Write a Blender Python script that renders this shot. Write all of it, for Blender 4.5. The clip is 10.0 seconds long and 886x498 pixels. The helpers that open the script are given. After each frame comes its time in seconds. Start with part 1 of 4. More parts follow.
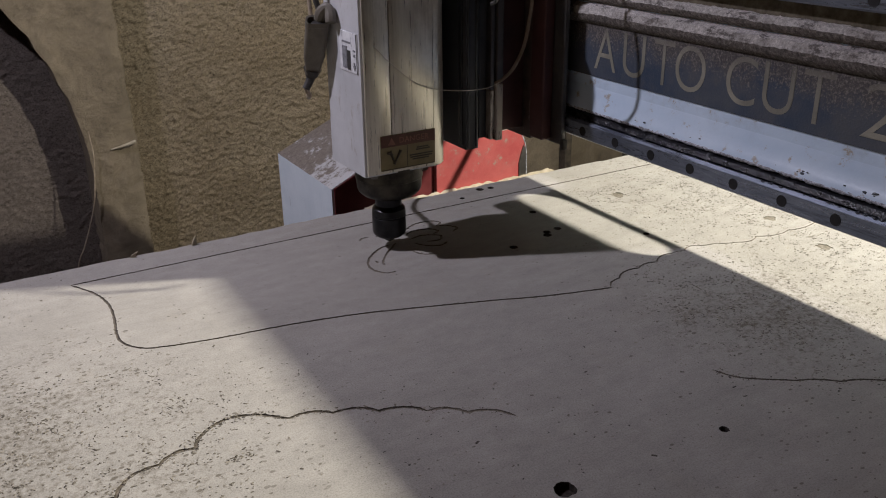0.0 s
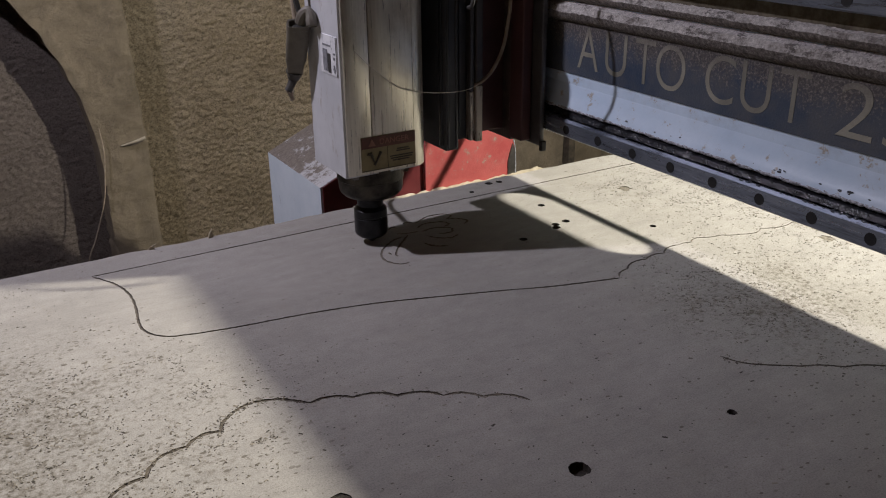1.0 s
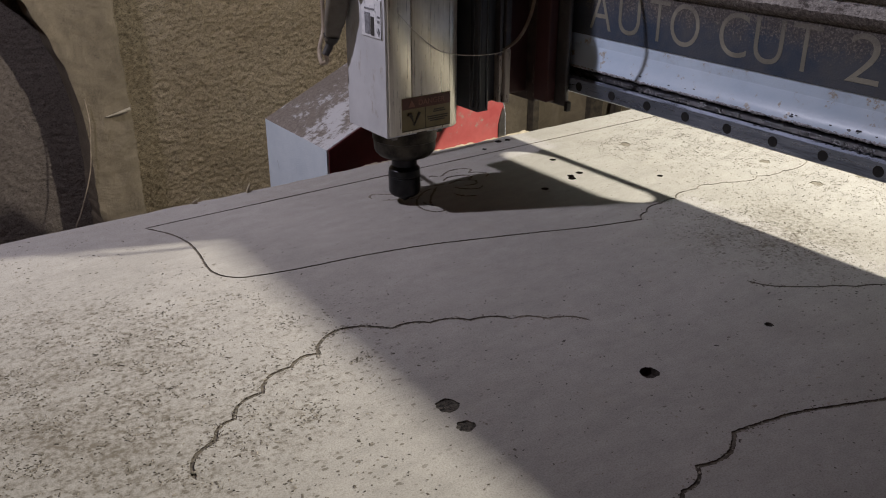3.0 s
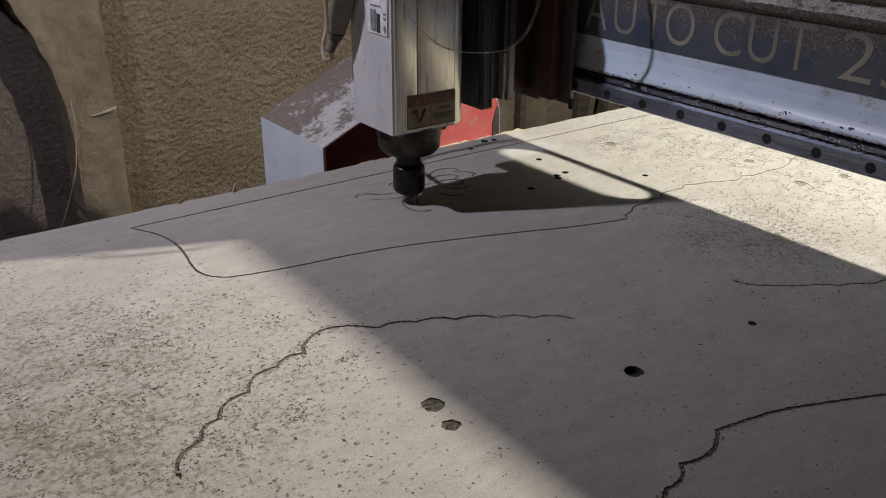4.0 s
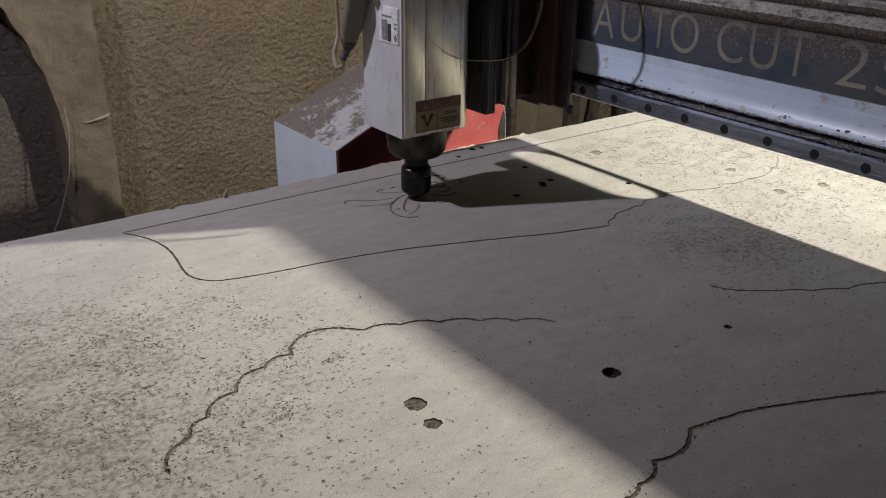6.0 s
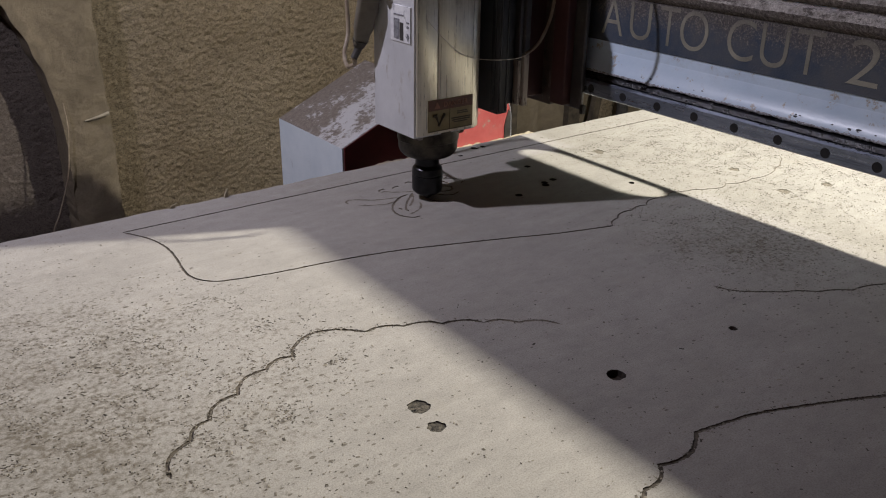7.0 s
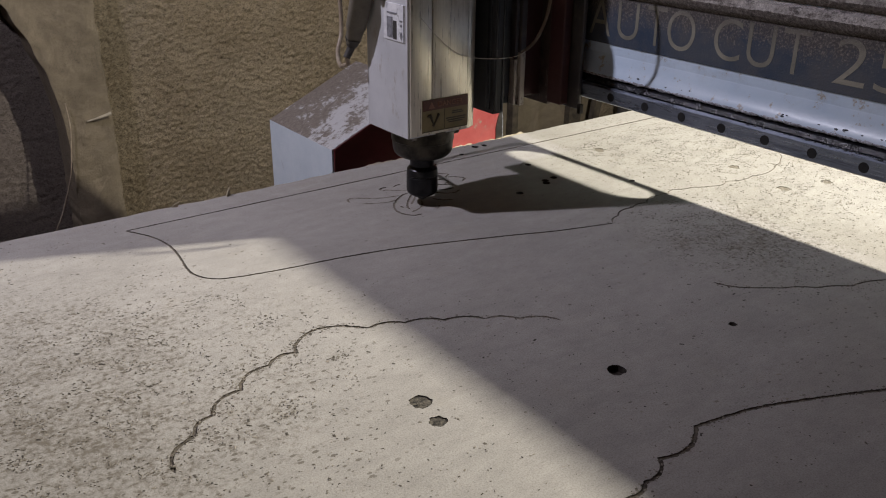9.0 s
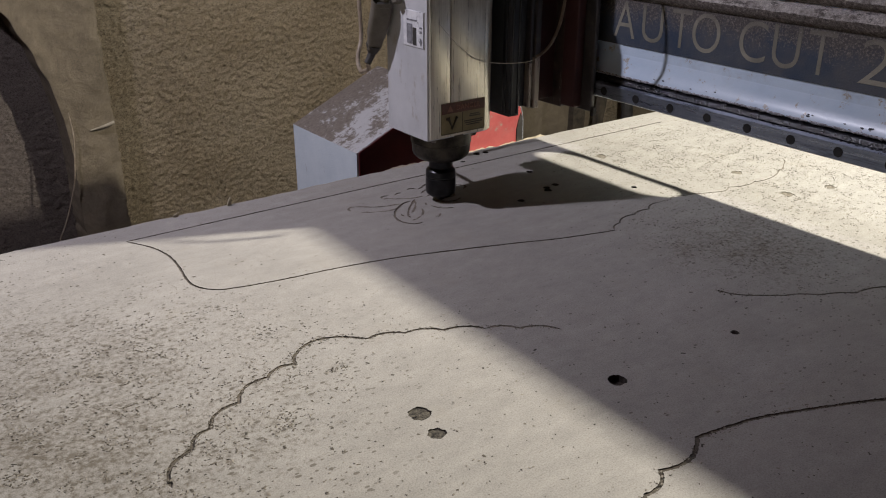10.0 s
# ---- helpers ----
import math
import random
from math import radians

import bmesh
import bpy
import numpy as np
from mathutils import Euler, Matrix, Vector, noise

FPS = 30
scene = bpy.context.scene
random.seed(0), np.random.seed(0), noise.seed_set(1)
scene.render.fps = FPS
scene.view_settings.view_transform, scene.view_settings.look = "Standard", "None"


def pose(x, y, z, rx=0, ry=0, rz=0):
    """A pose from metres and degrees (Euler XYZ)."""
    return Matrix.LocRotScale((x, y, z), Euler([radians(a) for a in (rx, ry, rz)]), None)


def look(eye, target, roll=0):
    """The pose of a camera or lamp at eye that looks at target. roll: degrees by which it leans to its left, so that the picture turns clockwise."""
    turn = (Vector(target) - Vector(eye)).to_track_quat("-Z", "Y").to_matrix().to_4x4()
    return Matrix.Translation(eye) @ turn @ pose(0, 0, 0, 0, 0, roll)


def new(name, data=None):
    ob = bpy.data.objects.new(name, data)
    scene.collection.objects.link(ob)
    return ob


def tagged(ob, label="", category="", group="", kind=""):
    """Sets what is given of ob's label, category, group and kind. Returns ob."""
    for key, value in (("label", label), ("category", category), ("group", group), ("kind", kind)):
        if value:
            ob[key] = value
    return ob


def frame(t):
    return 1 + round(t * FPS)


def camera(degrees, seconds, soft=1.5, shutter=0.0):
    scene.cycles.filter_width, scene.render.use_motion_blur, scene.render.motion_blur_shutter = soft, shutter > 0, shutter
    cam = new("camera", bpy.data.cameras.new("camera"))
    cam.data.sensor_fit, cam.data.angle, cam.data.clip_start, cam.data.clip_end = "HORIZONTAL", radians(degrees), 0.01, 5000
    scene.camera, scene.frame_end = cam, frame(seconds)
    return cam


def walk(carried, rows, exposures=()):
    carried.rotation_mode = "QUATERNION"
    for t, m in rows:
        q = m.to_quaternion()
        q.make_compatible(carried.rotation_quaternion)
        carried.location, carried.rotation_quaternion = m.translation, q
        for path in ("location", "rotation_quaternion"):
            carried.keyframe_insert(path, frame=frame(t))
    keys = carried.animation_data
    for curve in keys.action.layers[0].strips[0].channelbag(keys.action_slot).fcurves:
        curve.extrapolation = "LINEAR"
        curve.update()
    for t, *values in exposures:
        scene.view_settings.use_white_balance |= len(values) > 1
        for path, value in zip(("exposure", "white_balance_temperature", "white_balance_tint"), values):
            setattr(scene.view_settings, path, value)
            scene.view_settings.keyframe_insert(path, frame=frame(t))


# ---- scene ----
import collections

from mathutils.geometry import delaunay_2d_cdt

cam = camera(53.5, 10.0, soft=1.05)
PATH = [
    (0, pose(-0.3542, -0.7884, 1.2383, 67.15, 0.55, -30.60)),
    (0.5, pose(-0.3717, -0.7933, 1.2404, 67.08, 0.64, -30.47)),
    (1, pose(-0.3797, -0.8032, 1.2408, 67.02, 0.63, -30.61)),
    (1.5, pose(-0.4173, -0.8005, 1.2458, 66.85, 0.54, -31.64)),
    (2, pose(-0.4891, -0.7924, 1.2453, 66.63, 0.32, -33.01)),
    (2.5, pose(-0.5437, -0.8028, 1.2295, 66.21, 0.05, -34.40)),
    (4, pose(-0.5428, -0.8084, 1.2305, 65.89, -0.42, -36.04)),
    (4.5, pose(-0.5413, -0.8186, 1.2386, 66.12, -0.58, -36.25)),
    (5, pose(-0.5432, -0.8317, 1.2406, 66.42, -0.63, -36.44)),
    (5.5, pose(-0.5453, -0.8425, 1.2427, 66.53, -0.60, -36.50)),
    (6, pose(-0.5490, -0.8332, 1.2370, 66.43, -0.76, -36.34)),
    (7.5, pose(-0.5471, -0.8240, 1.2375, 66.24, -0.82, -36.40)),
    (8, pose(-0.5484, -0.8250, 1.2360, 66.25, -0.79, -36.44)),
    (8.5, pose(-0.5499, -0.8276, 1.2363, 66.23, -0.70, -36.40)),
    (9, pose(-0.5514, -0.8300, 1.2359, 66.31, -0.65, -36.34)),
    (9.5, pose(-0.5496, -0.8324, 1.2372, 66.44, -0.50, -36.39)),
    (10, pose(-0.5417, -0.8294, 1.2393, 66.59, -0.14, -36.10)),
]
walk(cam, PATH)

# ---- light: a warm flood lamp beyond the gantry and a cool lamp by the far wall ----
world = bpy.data.worlds.new("world")
scene.world = world
world.use_nodes = True
world.node_tree.nodes["Background"].inputs[0].default_value = (1.0, 0.70, 0.52, 1)
world.node_tree.nodes["Background"].inputs[1].default_value = 0.024


def flood(name, place, target, watts, colour, wide, tall):
    data = bpy.data.lights.new(name, "AREA")
    data.shape, data.size, data.size_y = "RECTANGLE", wide, tall
    data.energy, data.color = watts, colour
    new(name, data).matrix_world = look(place, target)


def spot(name, place, target, watts, colour, radius, wide):
    data = bpy.data.lights.new(name, "SPOT")
    data.energy, data.color, data.shadow_soft_size = watts, colour, radius
    data.spot_size, data.spot_blend = radians(wide), 1.0
    new(name, data).matrix_world = look(place, target)


flood("flood_lamp", (1.25, -0.40, 2.05), (-0.20, 0.25, 0.80), 44, (1.0, 0.954, 0.85), 0.024, 0.062)
spot("cool_lamp", (-0.86, 0.55, 2.18), (0.36, 0.66, 0.75), 60, (0.83, 0.80, 0.96), 0.02, 112)
scene.view_settings.exposure = 0.3


# ---- materials ----
class Nodes:
    """Short hand for building one procedural material."""

    def __init__(self, name, rough=0.6, metal=0.0):
        self.m = bpy.data.materials.new(name)
        self.m.use_nodes = True
        self.t = self.m.node_tree
        self.b = self.t.nodes["Principled BSDF"]
        self.b.inputs["Roughness"].default_value = rough
        self.b.inputs["Metallic"].default_value = metal
        self.co = self.t.nodes.new("ShaderNodeTexCoord").outputs["Object"]

    def link(self, a, b):
        self.t.links.new(a, b)

    def scaled(self, s):
        n = self.t.nodes.new("ShaderNodeMapping")
        n.inputs["Scale"].default_value = s
        self.link(self.co, n.inputs["Vector"])
        return n.outputs[0]

    def noise(self, scale, detail=4, rough=0.6, vec=None, dist=0.0):
        n = self.t.nodes.new("ShaderNodeTexNoise")
        n.inputs["Scale"].default_value, n.inputs["Detail"].default_value = scale, detail
        n.inputs["Roughness"].default_value, n.inputs["Distortion"].default_value = rough, dist
        self.link(vec or self.co, n.inputs["Vector"])
        return n.outputs["Fac"]

    def dots(self, scale, vec, size, share):
        """Separate small marks: one in some of the cells of a random lattice."""
        n = self.t.nodes.new("ShaderNodeTexVoronoi")
        n.inputs["Scale"].default_value = scale
        self.link(vec or self.co, n.inputs["Vector"])
        s = self.t.nodes.new("ShaderNodeSeparateColor")
        self.link(n.outputs["Color"], s.inputs[0])
        ragged = self.maths("ADD", n.outputs["Distance"], self.maths("MULTIPLY", self.noise(scale * 3, 3), 0.25))
        wide = self.maths("MULTIPLY", s.outputs[1], size)
        mark = self.ramp(self.maths("SUBTRACT", self.maths("ADD", wide, 0.22), ragged), (0.0, grey(0.0)), (0.06, grey(1.0)))
        pick = self.ramp(s.outputs[0], (share, grey(1.0)), (share + 0.01, grey(0.0)))
        return self.mix(1.0, mark, pick, "MULTIPLY")

    def ramp(self, fac, *stops):
        n = self.t.nodes.new("ShaderNodeValToRGB")
        e = n.color_ramp.elements
        while len(e) < len(stops):
            e.new(0.5)
        for k, (pos, col) in zip(e, stops):
            k.position = pos
            k.color = (*col, 1) if len(col) == 3 else col
        self.link(fac, n.inputs[0])
        return n.outputs[0]

    def mix(self, fac, a, b, kind="MIX"):
        n = self.t.nodes.new("ShaderNodeMix")
        n.data_type, n.blend_type = "RGBA", kind
        for sock, val in ((n.inputs[0], fac), (n.inputs[6], a), (n.inputs[7], b)):
            if isinstance(val, (int, float)):
                sock.default_value = val
            elif isinstance(val, tuple):
                sock.default_value = (*val, 1)
            else:
                self.link(val, sock)
        return n.outputs[2]

    def maths(self, op, a, b):
        n = self.t.nodes.new("ShaderNodeMath")
        n.operation = op
        for sock, val in zip(n.inputs, (a, b)):
            if isinstance(val, (int, float)):
                sock.default_value = val
            else:
                self.link(val, sock)
        return n.outputs[0]

    def up(self):
        """How far a face looks up, for dust that lies on ledges."""
        g = self.t.nodes.new("ShaderNodeNewGeometry")
        s = self.t.nodes.new("ShaderNodeSeparateXYZ")
        self.link(g.outputs["Normal"], s.inputs[0])
        return s.outputs[2]

    def bump(self, fac, strength, depth):
        n = self.t.nodes.new("ShaderNodeBump")
        n.inputs["Strength"].default_value, n.inputs["Distance"].default_value = strength, depth
        self.link(fac, n.inputs["Height"])
        self.link(n.outputs[0], self.b.inputs["Normal"])

    def colour(self, c):
        if isinstance(c, tuple):
            self.b.inputs["Base Color"].default_value = (*c, 1)
        else:
            self.link(c, self.b.inputs["Base Color"])
        return self

    def rough(self, fac):
        self.link(fac, self.b.inputs["Roughness"])


def grey(v):
    return (v, v, v)


TOP = 0.80


def m_mdf():
    n = Nodes("mdf", 0.9)
    base = n.ramp(n.noise(5, 5), (0.3, (0.350, 0.328, 0.294)), (0.7, (0.398, 0.374, 0.337)))
    fibre = n.ramp(n.noise(620, 3, 0.7), (0.32, grey(0.76)), (0.5, grey(0.99)), (0.68, grey(1.12)))
    c = n.mix(1.0, base, fibre, "MULTIPLY")
    worn = n.ramp(n.noise(70, 6, 0.75), (0.35, grey(0.93)), (0.65, grey(1.03)))
    c = n.mix(1.0, c, worn, "MULTIPLY")
    smear = n.ramp(n.noise(34, 6, 0.75, n.scaled((0.55, 1.5, 1))), (0.34, grey(0.90)), (0.66, grey(1.07)))
    c = n.mix(1.0, c, smear, "MULTIPLY")
    speck = n.ramp(n.noise(300, 3, 0.6), (0.655, grey(0.0)), (0.70, grey(0.8)))
    where = n.ramp(n.noise(7, 3), (0.40, grey(0.15)), (0.62, grey(0.9)))
    c = n.mix(n.mix(1.0, speck, where, "MULTIPLY"), c, (0.17, 0.15, 0.12))
    stain = n.ramp(n.noise(16, 6, 0.7), (0.58, grey(0.0)), (0.75, grey(0.35)))
    c = n.mix(stain, c, (0.33, 0.295, 0.235))
    clumps = n.noise(13, 5, 0.7, None, 0.8)
    for x, y, size, scale, low, most in ((-0.47, -0.13, 0.35, 150, 0.480, 0.95), (0.38, -0.22, 0.17, 150, 0.50, 1.0), (0.72, -0.10, 0.36, 300, 0.60, 0.7), (0.66, 0.17, 0.22, 300, 0.60, 0.6)):
        d = n.t.nodes.new("ShaderNodeVectorMath")
        d.operation = "DISTANCE"
        d.inputs[1].default_value = (x, y, TOP)
        n.link(n.co, d.inputs[0])
        near = n.ramp(n.maths("DIVIDE", d.outputs["Value"], size), (0.30, grey(0.12)), (1.0, grey(0.0)))
        thick = n.maths("MULTIPLY", n.maths("SUBTRACT", clumps, 0.5), 0.42)
        lot = n.maths("ADD", n.maths("ADD", n.noise(scale, 8, 0.76), thick), n.maths("SUBTRACT", near, 0.08))
        dirt = n.ramp(lot, (low, grey(0.0)), (low + 0.10, grey(0.45)), (low + 0.18, grey(most)))
        inside = n.ramp(near, (0.0, grey(0.0)), (0.05, grey(1.0)))
        c = n.mix(n.mix(1.0, inside, dirt, "MULTIPLY"), c, (0.152, 0.130, 0.100))
    long = n.scaled((0.7, 1.15, 1))
    for x, y, size, scale, wide, share in ((-0.46, -0.17, 0.36, 150, 0.26, 0.55), (0.72, -0.12, 0.36, 185, 0.24, 0.55), (0.66, 0.17, 0.22, 200, 0.24, 0.5), (0.40, -0.22, 0.17, 160, 0.28, 0.5), (-0.70, 0.20, 0.30, 170, 0.22, 0.35), (0.42, -0.60, 0.40, 170, 0.20, 0.35), (0.0, -0.40, 1.2, 120, 0.12, 0.10)):
        d = n.t.nodes.new("ShaderNodeVectorMath")
        d.operation = "DISTANCE"
        d.inputs[1].default_value = (x, y, TOP)
        n.link(n.co, d.inputs[0])
        near = n.ramp(n.maths("ADD", n.maths("DIVIDE", d.outputs["Value"], size), n.maths("MULTIPLY", n.maths("SUBTRACT", clumps, 0.5), 0.9)), (0.70, grey(0.8)), (1.0, grey(0.0)))
        c = n.mix(n.mix(1.0, near, n.dots(scale, long, wide, share), "MULTIPLY"), c, (0.125, 0.107, 0.083))
    # Brown dust here, plus darkening painted in for the lamp's weaker light.
    d = n.t.nodes.new("ShaderNodeVectorMath")
    d.operation = "DISTANCE"
    d.inputs[1].default_value = (0.42, -0.66, TOP)
    n.link(n.co, d.inputs[0])
    film_dim = n.ramp(n.maths("ADD", n.maths("DIVIDE", d.outputs["Value"], 0.5), n.maths("MULTIPLY", n.noise(9, 5, 0.7), 0.5)), (0.45, grey(0.48)), (1.15, grey(0.0)))
    c = n.mix(film_dim, c, (0.235, 0.200, 0.158))
    n.colour(c)
    n.bump(n.noise(620, 5, 0.75), 0.40, 0.0008)
    return n.m


def m_plain(name, a, b, scale, rough, metal=0.0, bump=0.2, depth=0.0006, fine=300):
    n = Nodes(name, rough, metal)
    n.colour(n.ramp(n.noise(scale, 6, 0.65), (0.35, a), (0.68, b)))
    n.bump(n.noise(fine, 3), bump, depth)
    return n.m


def m_dusty(name, a, b, scale, rough, dust=(0.40, 0.36, 0.30), most=0.9, metal=0.0, chips=None, gloss=0.5, thin=0.35, lumps=0.35):
    """Paint with sawdust on every face that looks up, and thin dust elsewhere."""
    n = Nodes(name, rough, metal)
    c = n.ramp(n.noise(scale, 6, 0.65), (0.35, a), (0.68, b))
    if chips:
        c = n.mix(n.ramp(n.noise(70, 6, 0.7), (0.60, grey(0.0)), (0.66, grey(1.0))), c, chips)
    grain = n.ramp(n.noise(130, 7, 0.8), (0.38, tuple(0.38 * v for v in dust)), (0.62, dust))
    lie = n.ramp(n.up(), (0.15, grey(0.0)), (0.6, grey(most)))
    film_dim = n.ramp(n.noise(35, 5, 0.7), (0.50, grey(0.0)), (0.80, grey(thin)))
    n.colour(n.mix(lie, n.mix(film_dim, c, grain), grain))
    n.bump(n.noise(260, 4), lumps, 0.001)
    n.b.inputs["Specular IOR Level"].default_value = gloss
    return n.m


def m_slope():
    """Pale paint; on its slope brown dust lies in drifts between flakes of white."""
    n = Nodes("pale_blue_paint", 0.55)
    c = n.ramp(n.noise(16, 6, 0.65), (0.35, (0.68, 0.76, 0.81)), (0.68, (0.78, 0.85, 0.89)))
    spot = n.ramp(n.noise(55, 6, 0.7, n.scaled((1, 1, 0.3))), (0.66, grey(0.0)), (0.72, grey(0.6)))
    c = n.mix(spot, c, (0.20, 0.17, 0.14))
    s = n.t.nodes.new("ShaderNodeSeparateXYZ")
    n.link(n.co, s.inputs[0])
    front = n.maths("MULTIPLY", s.outputs[1], -0.55)
    lot = n.maths("ADD", front, n.maths("ADD", n.maths("MULTIPLY", n.noise(20, 3, 0.6), 0.5), n.maths("MULTIPLY", n.noise(120, 6, 0.8), 0.5)))
    dirt = n.ramp(n.noise(160, 5, 0.75), (0.35, (0.15, 0.127, 0.105)), (0.65, (0.27, 0.235, 0.20)))
    drift = n.mix(n.ramp(lot, (0.495, grey(0.0)), (0.545, grey(0.85))), dirt, (0.60, 0.60, 0.60))
    n.colour(n.mix(n.ramp(n.up(), (0.2, grey(0.0)), (0.5, grey(1.0))), c, drift))
    n.bump(n.noise(180, 6, 0.7), 0.5, 0.002)
    return n.m


def m_label():
    """White paper with smudged dark print."""
    n = Nodes("label_paper", 0.7)
    c = n.ramp(n.noise(90, 5), (0.35, (0.58, 0.58, 0.60)), (0.65, (0.78, 0.78, 0.78)))
    n.colour(n.mix(n.ramp(n.noise(110, 5, 0.7, n.scaled((1, 1.2, 0.6))), (0.58, grey(0.0)), (0.66, grey(0.7))), c, (0.16, 0.165, 0.18)))
    return n.m


def m_band(name, low, high, rough, above):
    """Worn stripe or lettering; sawdust from the lip above clings to its upper part."""
    n = Nodes(name, rough)
    c = n.ramp(n.noise(7, 5, 0.65), (0.36, low), (0.62, high))
    s = n.t.nodes.new("ShaderNodeSeparateXYZ")
    n.link(n.co, s.inputs[0])
    tall = n.maths("MULTIPLY", n.maths("SUBTRACT", s.outputs[2], above), 13.0)
    lot = n.maths("ADD", tall, n.maths("ADD", n.maths("MULTIPLY", n.noise(420, 4, 0.7), 0.75), n.maths("MULTIPLY", n.noise(26, 5, 0.7), 0.75)))
    cling = n.ramp(lot, (0.72, grey(0.0)), (1.05, grey(0.85)))
    grain = n.ramp(n.noise(420, 4, 0.75), (0.36, (0.044, 0.037, 0.033)), (0.52, (0.105, 0.091, 0.081)), (0.66, (0.26, 0.232, 0.208)))
    film_dim = n.ramp(n.noise(30, 6, 0.7), (0.46, grey(0.0)), (0.75, grey(0.45)))
    n.colour(n.mix(cling, n.mix(film_dim, c, (0.13, 0.117, 0.105)), grain))
    n.bump(n.noise(420, 4), 0.5, 0.0012)
    return n.m


def m_lip():
    """Sawdust caked on a painted lip: pale on the crest, dark crumbs beneath."""
    n = Nodes("caked_sawdust", 0.9)
    under = n.ramp(n.noise(260, 6, 0.8), (0.36, (0.070, 0.059, 0.052)), (0.52, (0.205, 0.178, 0.158)), (0.66, (0.41, 0.37, 0.335)))
    pale = n.ramp(n.noise(340, 5, 0.8), (0.36, (0.33, 0.305, 0.28)), (0.62, (0.74, 0.70, 0.655)))
    crumb = n.ramp(n.noise(60, 7, 0.8, n.scaled((1, 0.5, 1))), (0.53, grey(0.0)), (0.60, grey(0.85)))
    pale = n.mix(crumb, pale, (0.075, 0.062, 0.055))
    lot = n.maths("ADD", n.up(), n.maths("MULTIPLY", n.maths("SUBTRACT", n.noise(45, 6, 0.75), 0.5), 1.2))
    n.colour(n.mix(n.ramp(lot, (0.10, grey(0.0)), (0.45, grey(1.0))), under, pale))
    n.bump(n.noise(330, 6, 0.75), 0.9, 0.003)
    return n.m


def m_brushed():
    n = Nodes("brushed_aluminium", 0.3, 0.68)
    brush = n.noise(30, 4, 0.6, n.scaled((12, 12, 0.5)))
    c = n.ramp(brush, (0.3, (0.70, 0.66, 0.56)), (0.7, (0.88, 0.84, 0.73)))
    grime = n.ramp(n.noise(22, 6, 0.7, n.scaled((1, 1, 0.4))), (0.50, grey(0.0)), (0.70, grey(0.6)))
    c = n.mix(grime, c, (0.30, 0.25, 0.17))
    n.colour(c)
    n.rough(n.ramp(brush, (0.2, grey(0.24)), (0.8, grey(0.36))))
    n.bump(brush, 0.06, 0.0004)
    return n.m


def m_side_paint():
    n = Nodes("side_paint", 0.5, 0.15)
    c = n.ramp(n.noise(14, 6, 0.65), (0.35, (0.545, 0.55, 0.565)), (0.65, (0.66, 0.665, 0.68)))
    rub = n.ramp(n.noise(60, 6, 0.7, n.scaled((1, 1, 0.35))), (0.56, grey(0.0)), (0.68, grey(0.7)))
    n.colour(n.mix(rub, c, (0.36, 0.31, 0.26)))
    n.bump(n.noise(200, 3), 0.15, 0.0005)
    return n.m


def m_rail():
    n = Nodes("rail_steel", 0.28, 0.85)
    streak = n.noise(60, 7, 0.8, n.scaled((1, 0.16, 2.6)))
    c = n.ramp(n.noise(9, 4), (0.35, (0.21, 0.24, 0.30)), (0.65, (0.31, 0.345, 0.42)))
    n.colour(n.mix(n.ramp(streak, (0.52, grey(0.0)), (0.68, grey(0.6))), c, (0.045, 0.045, 0.05)))
    n.rough(n.ramp(streak, (0.45, grey(0.27)), (0.6, grey(0.55))))
    n.bump(n.noise(260, 4), 0.10, 0.0005)
    return n.m


def m_worn(name="worn_black_edge", bare=(0.30, 0.26, 0.23), low=0.60):
    """Black paint rubbed through to bare metal and rust in upright streaks."""
    n = Nodes(name, 0.5, 0.2)
    c = n.ramp(n.noise(46, 6, 0.65), (0.35, (0.065, 0.053, 0.050)), (0.68, (0.15, 0.108, 0.092)))
    rub = n.ramp(n.noise(60, 6, 0.75, n.scaled((1.5, 1.5, 0.35))), (low, grey(0.0)), (low + 0.07, grey(0.9)))
    n.colour(n.mix(rub, c, bare))
    n.bump(n.noise(200, 4), 0.3, 0.001)
    return n.m


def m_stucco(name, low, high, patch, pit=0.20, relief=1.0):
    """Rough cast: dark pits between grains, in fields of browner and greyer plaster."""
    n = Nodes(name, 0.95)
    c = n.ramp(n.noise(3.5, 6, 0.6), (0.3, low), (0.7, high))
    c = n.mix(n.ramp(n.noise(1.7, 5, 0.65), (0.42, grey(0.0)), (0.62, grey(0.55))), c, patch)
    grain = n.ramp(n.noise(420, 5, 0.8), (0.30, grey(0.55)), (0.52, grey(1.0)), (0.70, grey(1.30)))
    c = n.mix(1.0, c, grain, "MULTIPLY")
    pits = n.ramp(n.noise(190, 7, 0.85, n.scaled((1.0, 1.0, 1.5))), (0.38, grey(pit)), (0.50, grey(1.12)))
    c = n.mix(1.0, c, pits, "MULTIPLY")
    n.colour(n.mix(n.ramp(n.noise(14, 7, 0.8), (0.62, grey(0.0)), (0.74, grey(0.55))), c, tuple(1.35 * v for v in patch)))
    n.bump(n.noise(260, 8, 0.88), relief, 0.009)
    return n.m


